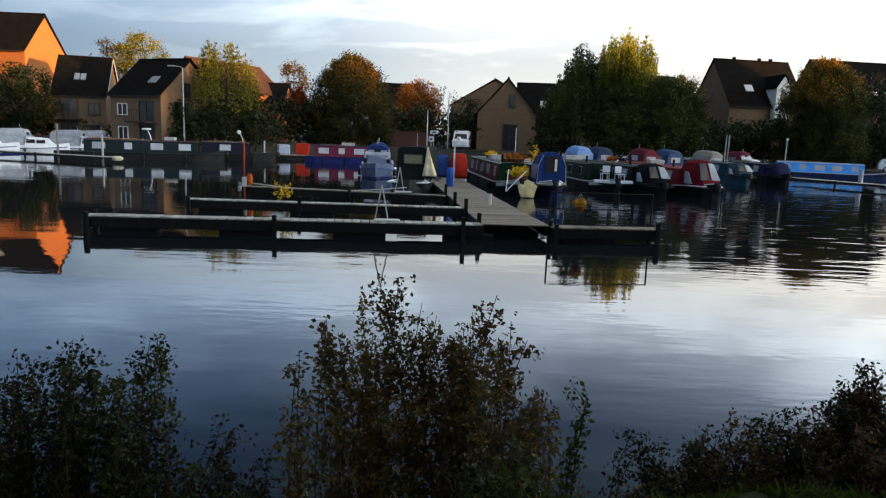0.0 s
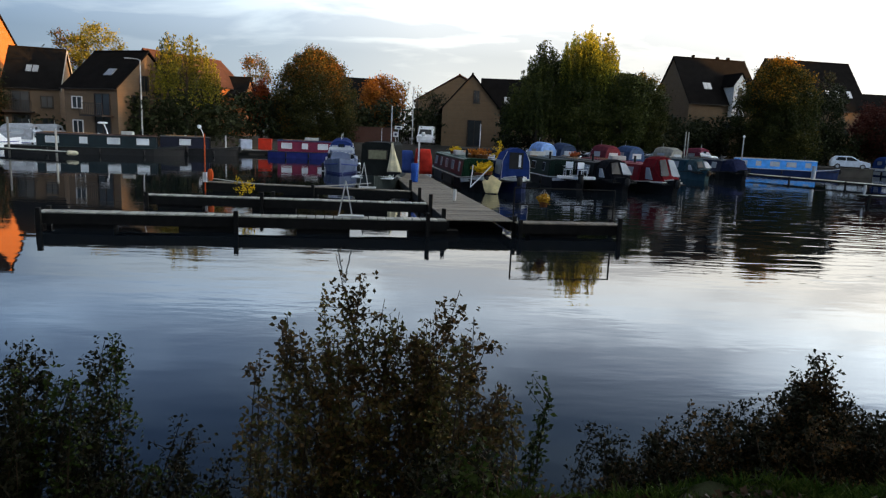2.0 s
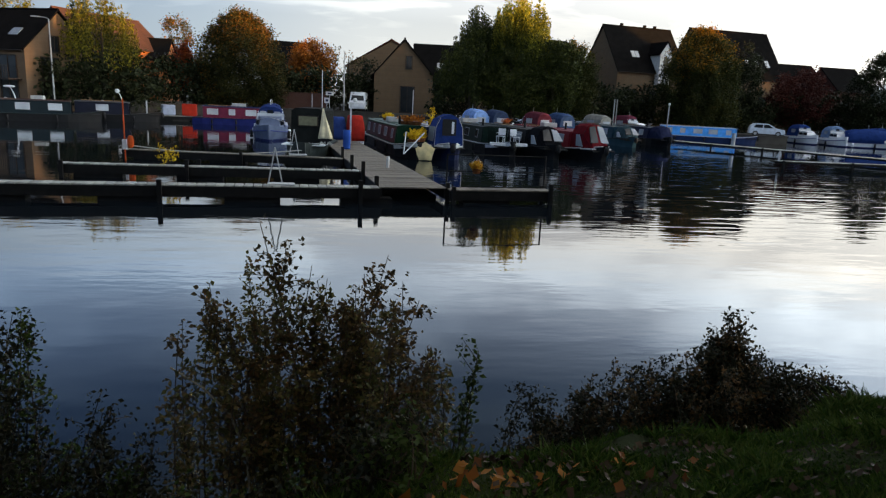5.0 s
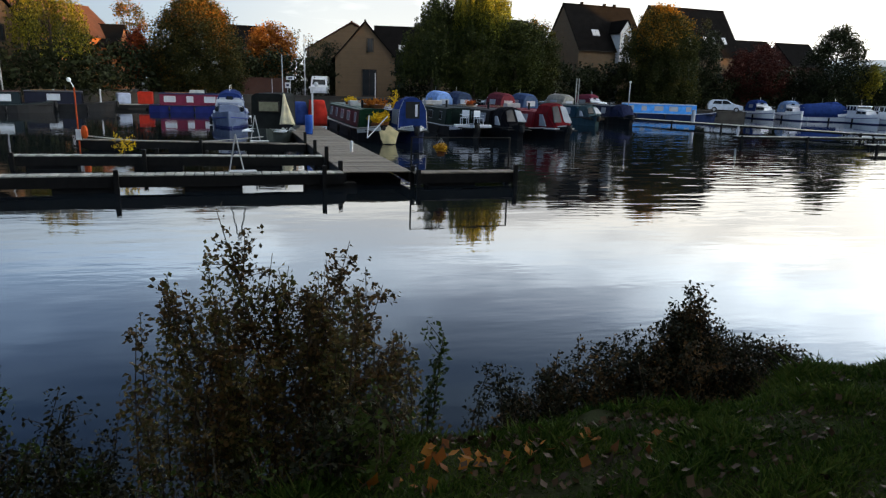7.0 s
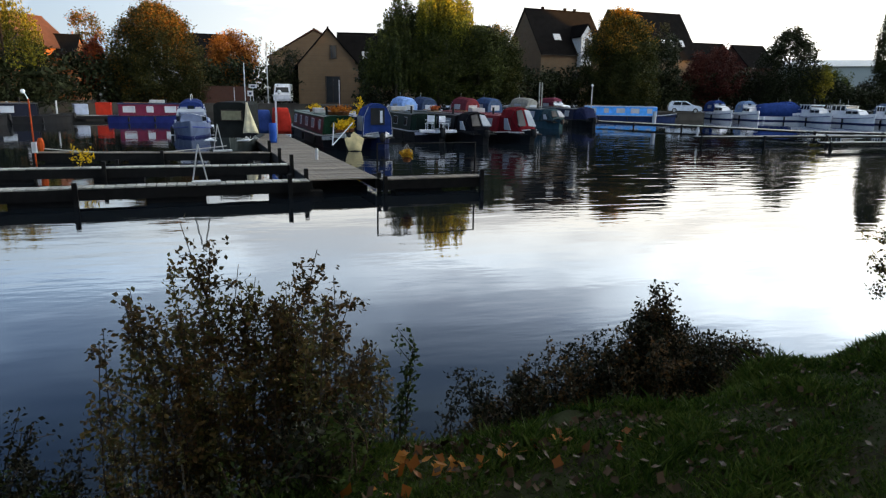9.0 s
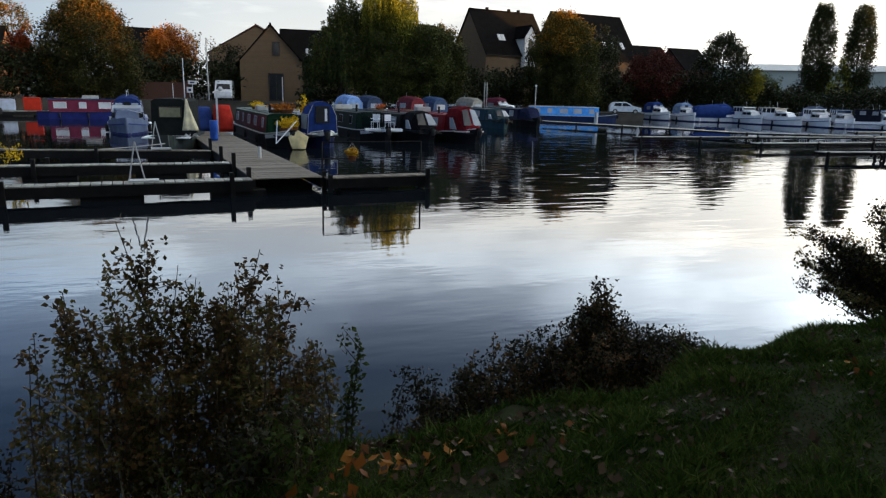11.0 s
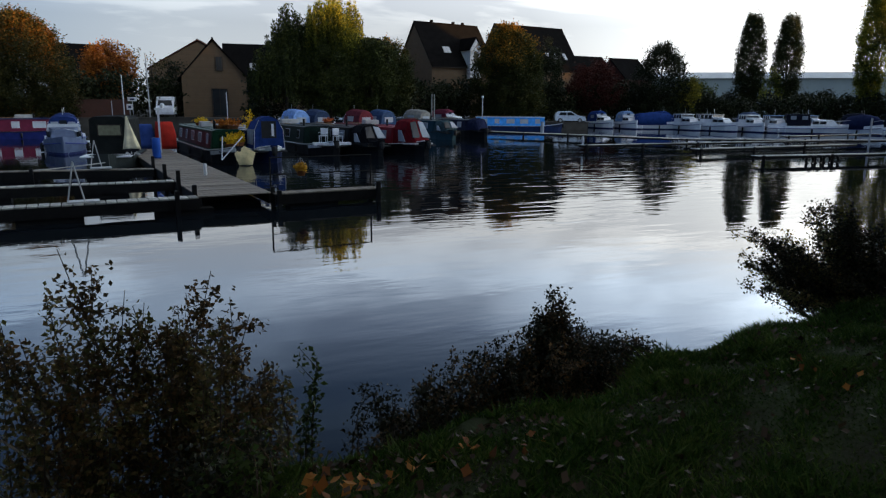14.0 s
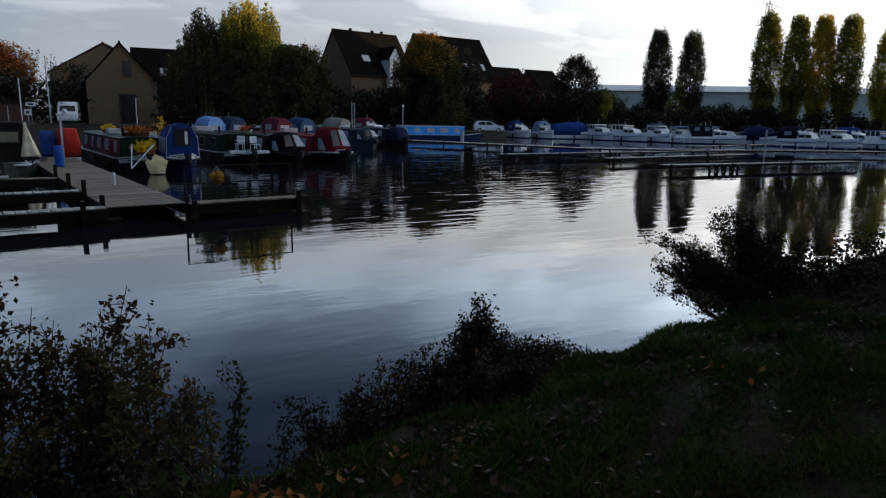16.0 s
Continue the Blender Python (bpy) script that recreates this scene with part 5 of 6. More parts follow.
wd = thing("weed_plant", "small yellow-leaved weed growing from the finger pontoon", "plant", m=pose(*dock(-8.6, 5.0), 0.47))
part("stem", Shape().tube([(0, 0, 0), (0.03, 0, 0.6)], 0.012), M_STEM, wd)
b = new("leaves", cloud_mesh("leaves", v, f, leaf_mat("yellow_weed", *YEL, through_light=0.3)))
b.parent = wd

# the dark cabin boat with the cream sheet
db = thing("cabin_boat", "dark green cabin boat with a cream sheet over its side", "boat", m=place(-2.0, 33.6, 0, 186))
part("hull", Shape().loft(hull_rings(7.0, 2.2, 0.3, 0.55, 0.2, 2.0)), paint((0.05, 0.06, 0.055)), db)
part("gunwale", Shape().box(0, -1.2, 0.55, 2.1, 1.5, 0.06), M_WHITE, db, bevel=0.01)
part("cabin", Shape().loft([[(-0.84, q, 0.55), (0.84, q, 0.55), (0.8, q, 2.22), (0.6, q, 2.36), (-0.6, q, 2.36), (-0.8, q, 2.22)] for q in (-6.4, -1.9)]), cloth((0.016, 0.018, 0.017)), db)
wn_ = part("window", Shape().box(-0.05, -1.875, 1.45, 1.05, 0.05, 0.55), M_FRAME, db)
part("pane", Shape().box(-0.05, -1.86, 1.5, 0.95, 0.05, 0.45), mat("yellowed_plastic_window", (0.23, 0.22, 0.14), 0.25), wn_)
sh, rings = Shape(), []
for k in range(12):
    t = k / 11
    w = 0.035 + 0.3 * t ** 1.15
    rings.append([(-0.84 - 0.16 * t + w * (1 + 0.28 * math.cos(5 * a + 2 * t)) * math.cos(a), -1.72 + 0.22 * t + 0.6 * w * (1 + 0.28 * math.cos(5 * a + 2 * t)) * math.sin(a), 2.38 - 1.5 * t + 0.06 * t * math.sin(3 * a)) for a in np.linspace(0, 6.2832, 21)[:-1]])
sh.loft(rings)
part("sheet", sh, cloth((0.74, 0.64, 0.42)), db, "furled cream canvas sheet", smooth=True)
for k, (a, ln, c) in enumerate(((-150, 0.5, (0.8, 0.78, 0.7)), (-95, 0.45, (0.02, 0.02, 0.022)), (-40, 0.5, (0.8, 0.78, 0.7)), (20, 0.42, (0.02, 0.02, 0.022)), (160, 0.42, (0.02, 0.02, 0.022)))):
    ca, sa_ = math.cos(radians(a)), math.sin(radians(a))
    part("fold", Shape().loft([[(-1.0 - 0.13 * sa_, -1.4 + o, 0.78 + 0.13 * ca), (-1.0 + 0.13 * sa_, -1.4 + o, 0.78 - 0.13 * ca), (-1.0 + ln * ca, -1.32 + o, 0.78 + ln * 0.75 * sa_)] for o in (0.03 * k, 0.03 * k + 0.025)]), cloth(c), db, "stiff pointed fold of canvas")
part("mast", Shape().tube([(0.3, -5.5, 2.2), (0.3, -5.5, 3.1)], 0.02), M_GALV, db)

bs = Shape()
bs.loft([[(-0.5, -0.2, 0.62), (0.0, -0.12, 0.95), (0.5, -0.2, 0.62)], [(-0.42, -0.32, 0.3), (0.02, -0.42, 0.42), (0.4, -0.3, 0.3)], [(-0.3, -0.3, 0.02), (0.0, -0.4, 0.05), (0.34, -0.28, 0.02)]], closed=False, caps=False)
simple("bow_sheet", "cream canvas sheet hanging over a narrowboat bow", "sheet", bs, cloth((0.74, 0.6, 0.32)), 4.25, 34.55, 0, -6, smooth=True)
# red and blue sheeted stores on the walkway
for x, y, w, d, h, c, lab in ((-0.3, 42.6, 1.0, 1.6, 1.35, (0.03, 0.07, 0.24), "blue tarpaulin over stacked stores"), (0.75, 42.0, 1.1, 1.8, 1.5, (0.42, 0.03, 0.02), "red tarpaulin over stacked stores")):
    t = Shape()
    rr = []
    for k in range(7):
        z = h * k / 6
        g = 1.0 - 0.28 * (k / 6) ** 2
        rr.append([(g * w / 2 * math.copysign(abs(math.cos(a)) ** 0.3, math.cos(a)) * (1 + 0.06 * math.sin(5 * a + k)), g * d / 2 * math.copysign(abs(math.sin(a)) ** 0.3, math.sin(a)), z) for a in np.linspace(0, 6.2832, 17)[:-1]])
    t.loft(rr)
    simple("tarpaulin", lab, "tarpaulin", t, cloth(c), x, y, 0.45, 6, smooth=True)
for x, y in ((0.22, 34.4),):
    simple("barrel", "blue plastic barrel standing on the walkway", "barrel", Shape().tube([(0, 0, 0), (0, 0, 0.1), (0, 0, 0.5), (0, 0, 0.95)], 0.19, 0.19, n=12), paint((0.015, 0.08, 0.34)), x, y, 0.45, smooth=True)
sp = thing("service_post", "white metal service post with a lamp head on the walkway", "post", m=pose(0.45, 38.5, 0.45))
part("post", Shape().box(0, 0, 0, 0.1, 0.1, 2.2), paint((0.6, 0.6, 0.6)), sp)
part("lamp_head", Shape().box(0, 0, 2.2, 0.36, 0.2, 0.1).ball(0.22, 0, 2.42, 0.12, 0.12, 0.14), paint((0.6, 0.6, 0.6)), sp)
for x, y, h, w, c, lab in ((1.75, 25.6, 0.45, 0.12, (0.7, 0.7, 0.68), "short white mooring post"), (-9.0, 29.8, 2.1, 0.06, (0.55, 0.08, 0.02), "thin orange marker pole on the pontoon")):
    simple("mooring_post", lab, "post", Shape().tube([(0, 0, -0.6), (0, 0, h)], w / 2, n=8), paint(c), x, y, 0.42)
simple("lifebuoy", "orange lifebuoy hanging on the marker pole", "lifebuoy", Shape().ball(0, 0, 0, 0.14, 0.1, 0.3), paint((0.6, 0.09, 0.02)), -8.75, 29.75, 0.75)
simple("buoy_cap", "white cap block at the pole's foot", "post", Shape().box(0, 0, 0, 0.16, 0.16, 0.42), paint((0.7, 0.7, 0.68)), -9.0, 29.8, 0.43)
# A-shaped mooring stands
for u, v, h in ((-5.1, -0.1, 1.05), (-4.2, 9.9, 1.1)):
    fr = thing("a_frame", "white metal A-frame standing on the pontoon", "frame", "mooring frames", m=pose(*dock(u, v), 0.47, 0, 0, 6))
    for s in (-1, 1):
        part("leg", Shape().tube([(s * 0.2 + 0.02, 0, 0), (0.02, 0, h)], 0.022), paint((0.5, 0.5, 0.48)), fr)
    part("foot", Shape().box(0.18, 0, 0, 0.75, 0.4, 0.05), paint((0.5, 0.5, 0.48)), fr)
bf = thing("tubular_stand", "white tubular frame leaning beside the narrowboat bow", "frame", m=pose(2.95, 32.4, 0.45))
for s in (0.0, 0.9):
    part("tube", Shape().tube([(0, 0, 0), (s + 0.1, 0.2, 1.05)], 0.03), M_WHITE, bf)
# railing and hanging basket at the short finger
rl = thing("railing", "dark metal railing on the short finger pontoon", "railing", m=pose(*dock(0.02, 0.35), 0.43, 0, 0, 6.2))
for s in (0.05, 3.3):
    part("upright", Shape().tube([(s, 0, -0.2), (s, 0, 1.02)], 0.028), M_BEAM, rl)
for z in (0.5, 1.0):
    part("rail", Shape().tube([(0.05, 0, z), (3.3, 0, z)], 0.02), M_BEAM, rl)
for s in (0.85, 1.0, 1.15):
    part("basket_wire", Shape().tube([(1.0, 0, 1.0), (1.0 + (s - 1.0) * 1.2, 0.02, 0.68)], 0.008), M_GALV, rl)
flowers("hanging_basket", "hanging basket of orange and yellow flowers on the railing", *[(a) for a in dock(1.02, 0.36)], 0.86, 0.2, 0.34, (0.40, 0.16, 0.02), (0.62, 0.36, 0.04))
# chairs on the bow deck
def chair(x, y, turn):
    ob = thing("garden_chair", "white plastic garden chair on a boat's bow deck", "chair", "deck chairs", m=pose(x, y, 0.68, 0, 0, turn))
    part("seat", Shape().box(0, 0, 0.42, 0.46, 0.44, 0.04), M_WHITE, ob, bevel=0.01)
    part("backrest", Shape().box(0, 0.22, 0.5, 0.46, 0.05, 0.4), M_WHITE, ob, bevel=0.01)
    for sx in (-0.2, 0.2):
        for sy in (-0.19, 0.2):
            part("leg", Shape().box(sx, sy, 0, 0.04, 0.04, 0.42), M_WHITE, ob)
        part("armrest", Shape().box(sx * 1.1, 0, 0.62, 0.05, 0.44, 0.03), M_WHITE, ob)


chair(10.45, 40.2, 20)
chair(9.7, 40.8, -30)
simple("deck_locker", "white locker board on the bow deck", "locker", Shape().box(0, 0, 0, 2.2, 0.5, 0.16), M_WHITE, 9.75, 38.9, 0.66, -4, bevel=0.02)
# poles
for x, y, z, h, r, c, lab in ((32.8, 65.2, -0.6, 4.4, 0.06, (0.4, 0.4, 0.38), "thin grey mooring pole rising from the water"), (25.2, 61.0, 0.0, 4.05, 0.06, (0.3, 0.3, 0.28), "tall grey mooring pile"), (25.5, 61.1, 0.0, 4.05, 0.06, (0.3, 0.3, 0.28), "tall grey mooring pile"),
        (-1.5, 50.0, -0.6, 5.4, 0.035, (0.5, 0.5, 0.5), "thin white mooring pole"), (4.66, 45.8, 0.4, 3.3, 0.03, (0.5, 0.5, 0.5), "thin white mooring pole"), (-17.3, 63.7, -0.6, 2.5, 0.07, (0.5, 0.5, 0.5), "white mooring pile"), (34.6, 55.9, 0.44, 1.1, 0.18, (0.3, 0.36, 0.42), "pale blue service pedestal"),
        (26.9, 38.2, 0.44, 0.6, 0.06, (0.6, 0.6, 0.6), "short white mooring pile"), 
        (49.6, 33.8, -0.6, 2.9, 0.07, (0.5, 0.5, 0.5), "white mooring pile"), (-30.7, 52.9, -0.6, 3.4, 0.08, (0.2, 0.19, 0.17), "dark mooring pile"), (-26.5, 51.6, -0.6, 2.6, 0.08, (0.4, 0.38, 0.34), "mooring pile")):
    simple("mooring_pole", lab + " in the basin", "pole", Shape().tube([(0, 0, 0), (0, 0, h)], r, n=8), paint(c, 0.6), x, y, z, group="mooring poles")
simple("fender_cushion", "cream fender cushion at the jetty's end", "fender", Shape().ball(0, 0, 0, 0.5, 0.2, 0.2), paint((0.6, 0.55, 0.4)), -25.2, 51.2, 0.35)


def lamp_post(x, y, h, turn):
    ob = thing("street_lamp", "tall grey street lamp on the quay road", "street lamp", "street lamps", m=pose(x, y, 1.38, 0, 0, turn))
    part("pole", Shape().tube([(0, 0, -0.2), (0, 0, h * 0.4), (0, 0, h)], 0.09, 0.05, n=8), M_GALV, ob)
    part("arm", Shape().tube([(0, 0, h), (0.3, 0, h + 0.12), (0.9, 0, h + 0.15)], 0.04), M_GALV, ob)
    part("lamp_head", Shape().box(1.1, 0, h + 0.1, 0.6, 0.22, 0.1), M_GALV, ob, bevel=0.02)


lamp_post(-25.2, 64.5, 7.0, 180)
lamp_post(0.05, 84.5, 6.9, 90)


def sign(x, y, z, w, h, c, lab):
    ob = thing("notice_board", lab, "sign", m=pose(x, y, 1.38))
    part("post", Shape().box(0, 0, -0.2, 0.07, 0.07, z), M_GALV, ob)
    bd = part("board", Shape().box(0, -0.06, z - h, w, 0.04, h), paint(c), ob)
    part("mark", Shape().box(0, -0.085, z - h * 0.72, w * 0.5, 0.01, h * 0.42), paint((0.03, 0.04, 0.08)), bd)


sign(-1.6, 80.5, 2.2, 0.9, 0.4, (0.5, 0.5, 0.5), "small pale notice board on the quay")
sign(-1.9, 80.2, 1.5, 0.6, 0.6, (0.55, 0.55, 0.56), "small pale notice board on the quay")


def vehicle(name, label, category, x, y, turn, L, W, prof, colour, glass, z=1.38, lamps=True):
    """Side outline prof: (along, height), front at +x; glass: quads in the same outline."""
    ob = thing(name, label, category, m=pose(x, y, z, 0, 0, turn))
    rings = []
    for s, g in ((-1, 0.82), (-0.97, 0.97), (-0.8, 1.0), (0.8, 1.0), (0.97, 0.97), (1, 0.82)):
        hmax = max(p[1] for p in prof)
        rings.append([(a * (0.985 if abs(s) == 1 else 1), s * W / 2 * (1 - 0.12 * max(0, (h - hmax * 0.55)) / hmax), 0.28 + (h - 0.28) * (1 if abs(s) < 1 else 0.97)) for a, h in prof])
    part("body", Shape().loft(rings), paint(colour, 0.22), ob, smooth=False)
    for s in (-1, 1):
        for k, q in enumerate(glass):
            hm = max(p[1] for p in prof)
            part("window", Shape().loft([[(a, s * (W / 2 * (1 - 0.12 * max(0, h - hm * 0.55) / hm) + o), h) for a, h in q] for o in (-0.05, 0.012)]), M_GLASS, ob)
        for wx in (-L * 0.31, L * 0.31):
            w = part("wheel", Shape().tube([(wx, s * (W / 2 - 0.2), 0.31), (wx, s * (W / 2 + 0.01), 0.31)], 0.31, n=16), M_RUB, ob)
            part("rim", Shape().tube([(wx, s * (W / 2 - 0.1), 0.31), (wx, s * (W / 2 + 0.02), 0.31)], 0.19, n=12), M_GALV, w)
        part("headlight", Shape().box(L / 2 - 0.1, s * W * 0.36, 0.62, 0.12, 0.32, 0.16), M_PALE, ob)
        part("door_mirror", Shape().box(L * 0.17, s * (W / 2 + 0.1), 0.95, 0.12, 0.2, 0.14), paint(colour, 0.22), ob)
    return ob


vehicle("parked_car", "pale blue-white hatchback parked on the quay", "car", 51.3, 76.2, -28, 4.1, 1.75,
        [(-2.0, 0.3), (-2.05, 0.85), (-1.85, 1.25), (-1.5, 1.48), (0.1, 1.5), (0.95, 1.02), (1.95, 0.82), (2.05, 0.55), (2.0, 0.28)], (0.62, 0.70, 0.78), [[(-1.5, 1.0), (-0.5, 0.98), (-0.5, 1.38), (-1.3, 1.36)], [(-0.4, 0.98), (0.75, 0.98), (0.1, 1.38), (-0.4, 1.38)]], z=0.84)
vn = vehicle("parked_van", "white panel van parked on the quay facing the water", "van", 1.9, 86.5, -97, 4.8, 1.95,
             [(-2.4, 0.35), (-2.4, 2.2), (-2.2, 2.34), (0.8, 2.36), (1.1, 2.2), (1.75, 1.25), (2.3, 1.05), (2.4, 0.6), (2.35, 0.35)], (0.72, 0.73, 0.75), [[(0.35, 1.2), (1.3, 1.2), (0.95, 1.8), (0.35, 1.8)]])
part("windscreen", Shape().loft([[(1.32, -0.72, 1.95), (1.32, 0.72, 1.95), (1.72, 0.8, 1.36), (1.72, -0.8, 1.36)], [(1.22, -0.72, 1.9), (1.22, 0.72, 1.9), (1.62, 0.8, 1.31), (1.62, -0.8, 1.31)]]), M_GLASS, vn)
# tyres hung along a far jetty, and a white rail on the next one
for k in range(4):
    jx = 33.5 + 0.6 * k
    jy = 26.8 - 1.6 * (jx - 30.2) / 16.5 - 0.44
    simple("tyre_fender", "black rubber tyre hung on a jetty as a fender", "tyre", Shape().tube([(0.24 * math.cos(a), 0, 0.24 * math.sin(a)) for a in np.linspace(0, 6.2832, 15)], 0.075, n=6), M_RUB, jx, jy, 0.16, -5.5, "jetty tyres", smooth=True)
jr = thing("jetty_rail", "white tubular rail along a far jetty", "railing", m=pose(55.0, 37.52, 0.45, 0, 0, -22.3))
for k in range(7):
    part("upright", Shape().tube([(k * 1.6, 0, 0), (k * 1.6, 0, 1.0)], 0.03), M_WHITE, jr)
for z in (0.5, 1.0):
    part("rail", Shape().tube([(0, 0, z), (9.6, 0, z)], 0.028), M_WHITE, jr)
simple("lamp_ball", "white globe on top of a mooring pole", "lamp", Shape().ball(0, 0, 0, 0.14, 0.14, 0.14), paint((0.6, 0.6, 0.58)), 32.8, 65.2, 3.9, smooth=True)

# small stores beside the far pontoons
simple("store_box", "red storage box on the far pontoon", "box", Shape().box(0, 0, 0, 1.3, 1.0, 1.15), paint((0.45, 0.03, 0.015)), -15.0, 70.0, 0.5, 5, bevel=0.04)
simple("store_box", "pale blue-white covered box on the far pontoon", "box", Shape().box(0, 0, 0, 1.2, 1.0, 1.0), paint((0.35, 0.4, 0.5)), -16.9, 69.5, 0.5, 25, bevel=0.12)
pontoon("far pontoon with storage boxes behind the boats", -18.5, 69.2, -11, 71.6, 2.0, board=0.5, material=M_DECKG)

def roof_aerial(x, y, lab, dish):
    ob = thing("boat_aerial", lab, "aerial", m=pose(x, y, 1.66))
    part("mast", Shape().tube([(0, 0, 0), (-0.1, 0, 0.4), (-0.3, 0, 0.85)], 0.045, 0.03), M_WHITE, ob)
    part("head", Shape().ball(-0.4, 0, 0.95, 0.45 if dish else 0.2, 0.12, 0.1 if dish else 0.2), M_WHITE, ob)


roof_aerial(-25.6, 58.2, "white bent satellite aerial on a narrowboat roof", True)
roof_aerial(-19.2, 63.4, "white radar dome on a narrowboat roof", False)
for x, y, w, lab in ((-9.6, 66.0, 1.4, "pale skylight box on the crimson narrowboat roof"), (-24.2, 58.8, 0.9, "rolled rope bundle on a narrowboat roof"), (3.2, 41.5, 1.1, "pale storage box on the green narrowboat roof"), (9.0, 48.0, 1.2, "grey storage box on a narrowboat roof"), (14.0, 45.0, 1.0, "pale storage box on the red narrowboat roof")):
    simple("roof_box", lab, "box", Shape().box(0, 0, 0, w, 0.7, 0.3), paint((0.4, 0.4, 0.38)), x, y, 1.68, 5, bevel=0.05)
rp = thing("mooring_rope", "pale rope sagging from the marker pole to the pontoon", "rope")
part("strand", Shape().tube([(-8.95 + 7.2 * t, 29.8 + 0.5 * t, 0.62 - 0.25 * math.sin(math.pi * t)) for t in np.linspace(0, 1, 12)], 0.025), paint((0.5, 0.48, 0.42), 0.8), rp)
# far lattice tower beyond the poplars
py = thing("pylon", "distant grey lattice electricity pylon beyond the poplars", "pylon", m=pose(249.5, 175, 1.4))
for sx, sy in ((-1, -1), (-1, 1), (1, -1), (1, 1)):
    part("leg", Shape().tube([(sx * 4, sy * 4, 0), (sx * 1.0, sy * 1.0, 34), (sx * 0.5, sy * 0.5, 58)], 0.22, 0.16), M_GALV, py)
br = Shape()
for k in range(14):
    z0, z1 = k * 4, (k + 1) * 4
    w0, w1 = (4 - z0 * 0.088 if z0 < 34 else 1.0), (4 - z1 * 0.088 if z1 < 34 else 1.0)
    for s in (-1, 1):
        br.tube([(-w0, s * w0, z0), (w1, s * w1, z1)], 0.1, n=4).tube([(w0, s * w0, z0), (-w1, s * w1, z1)], 0.1, n=4)
        br.tube([(s * w0, -w0, z0), (s * w1, w1, z1)], 0.1, n=4)
part("bracing", br, M_GALV, py)
for z in (38, 46, 54):
    part("cross_arm", Shape().tube([(-8, 0, z), (0, 0, z + 1.2), (8, 0, z)], 0.2), M_GALV, py)

# ---- near bank: shrubs, grass, fallen leaves ----
L_BUSH = leaf_mat("bramble_leaves", (0.05, 0.06, 0.02), (0.15, 0.14, 0.046), (0.24, 0.16, 0.06), through_light=0.3, size=2.0)
L_BUSHB = leaf_mat("withered_brown_leaves", (0.04, 0.034, 0.019), (0.11, 0.078, 0.038), (0.2, 0.11, 0.045), through_light=0.35, size=2.5)
L_BUSHG = leaf_mat("green_shrub_leaves", (0.02, 0.035, 0.008), (0.055, 0.085, 0.018), through_light=0.35, size=2.0)
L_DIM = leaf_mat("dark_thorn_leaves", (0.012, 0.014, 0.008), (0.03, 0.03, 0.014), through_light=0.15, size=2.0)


def leaves_along(pts, size):
    """Folded leaves with a point, two quads each, set along a twig."""
    p = np.repeat(np.asarray(pts, float), 2, axis=0)
    n = len(p)
    p = p + RNG.normal(0, size * 0.55, (n, 3))
    a = RNG.normal(0, 1, (n, 3)) + np.array([0, 0, -0.25])
    a /= np.linalg.norm(a, axis=1)[:, None]
    b = np.cross(a, RNG.normal(0, 1, (n, 3)))
    b /= np.linalg.norm(b, axis=1)[:, None]
    c = np.cross(a, b)
    s = size * RNG.uniform(0.55, 1.3, (n, 1))
    o = p + a * s * 0.15
    v = np.stack([o, o + a * s * 0.7 + b * s * 0.48 + c * s * 0.2, o + a * s * 1.5 + c * s * 0.05, o + a * s * 0.7 - b * s * 0.48 + c * s * 0.2], 1)
    k = np.arange(n)[:, None] * 4
    f = np.concatenate([k + np.array([0, 1, 2]), k + np.array([0, 2, 3])])
    return v.reshape(-1, 3), f


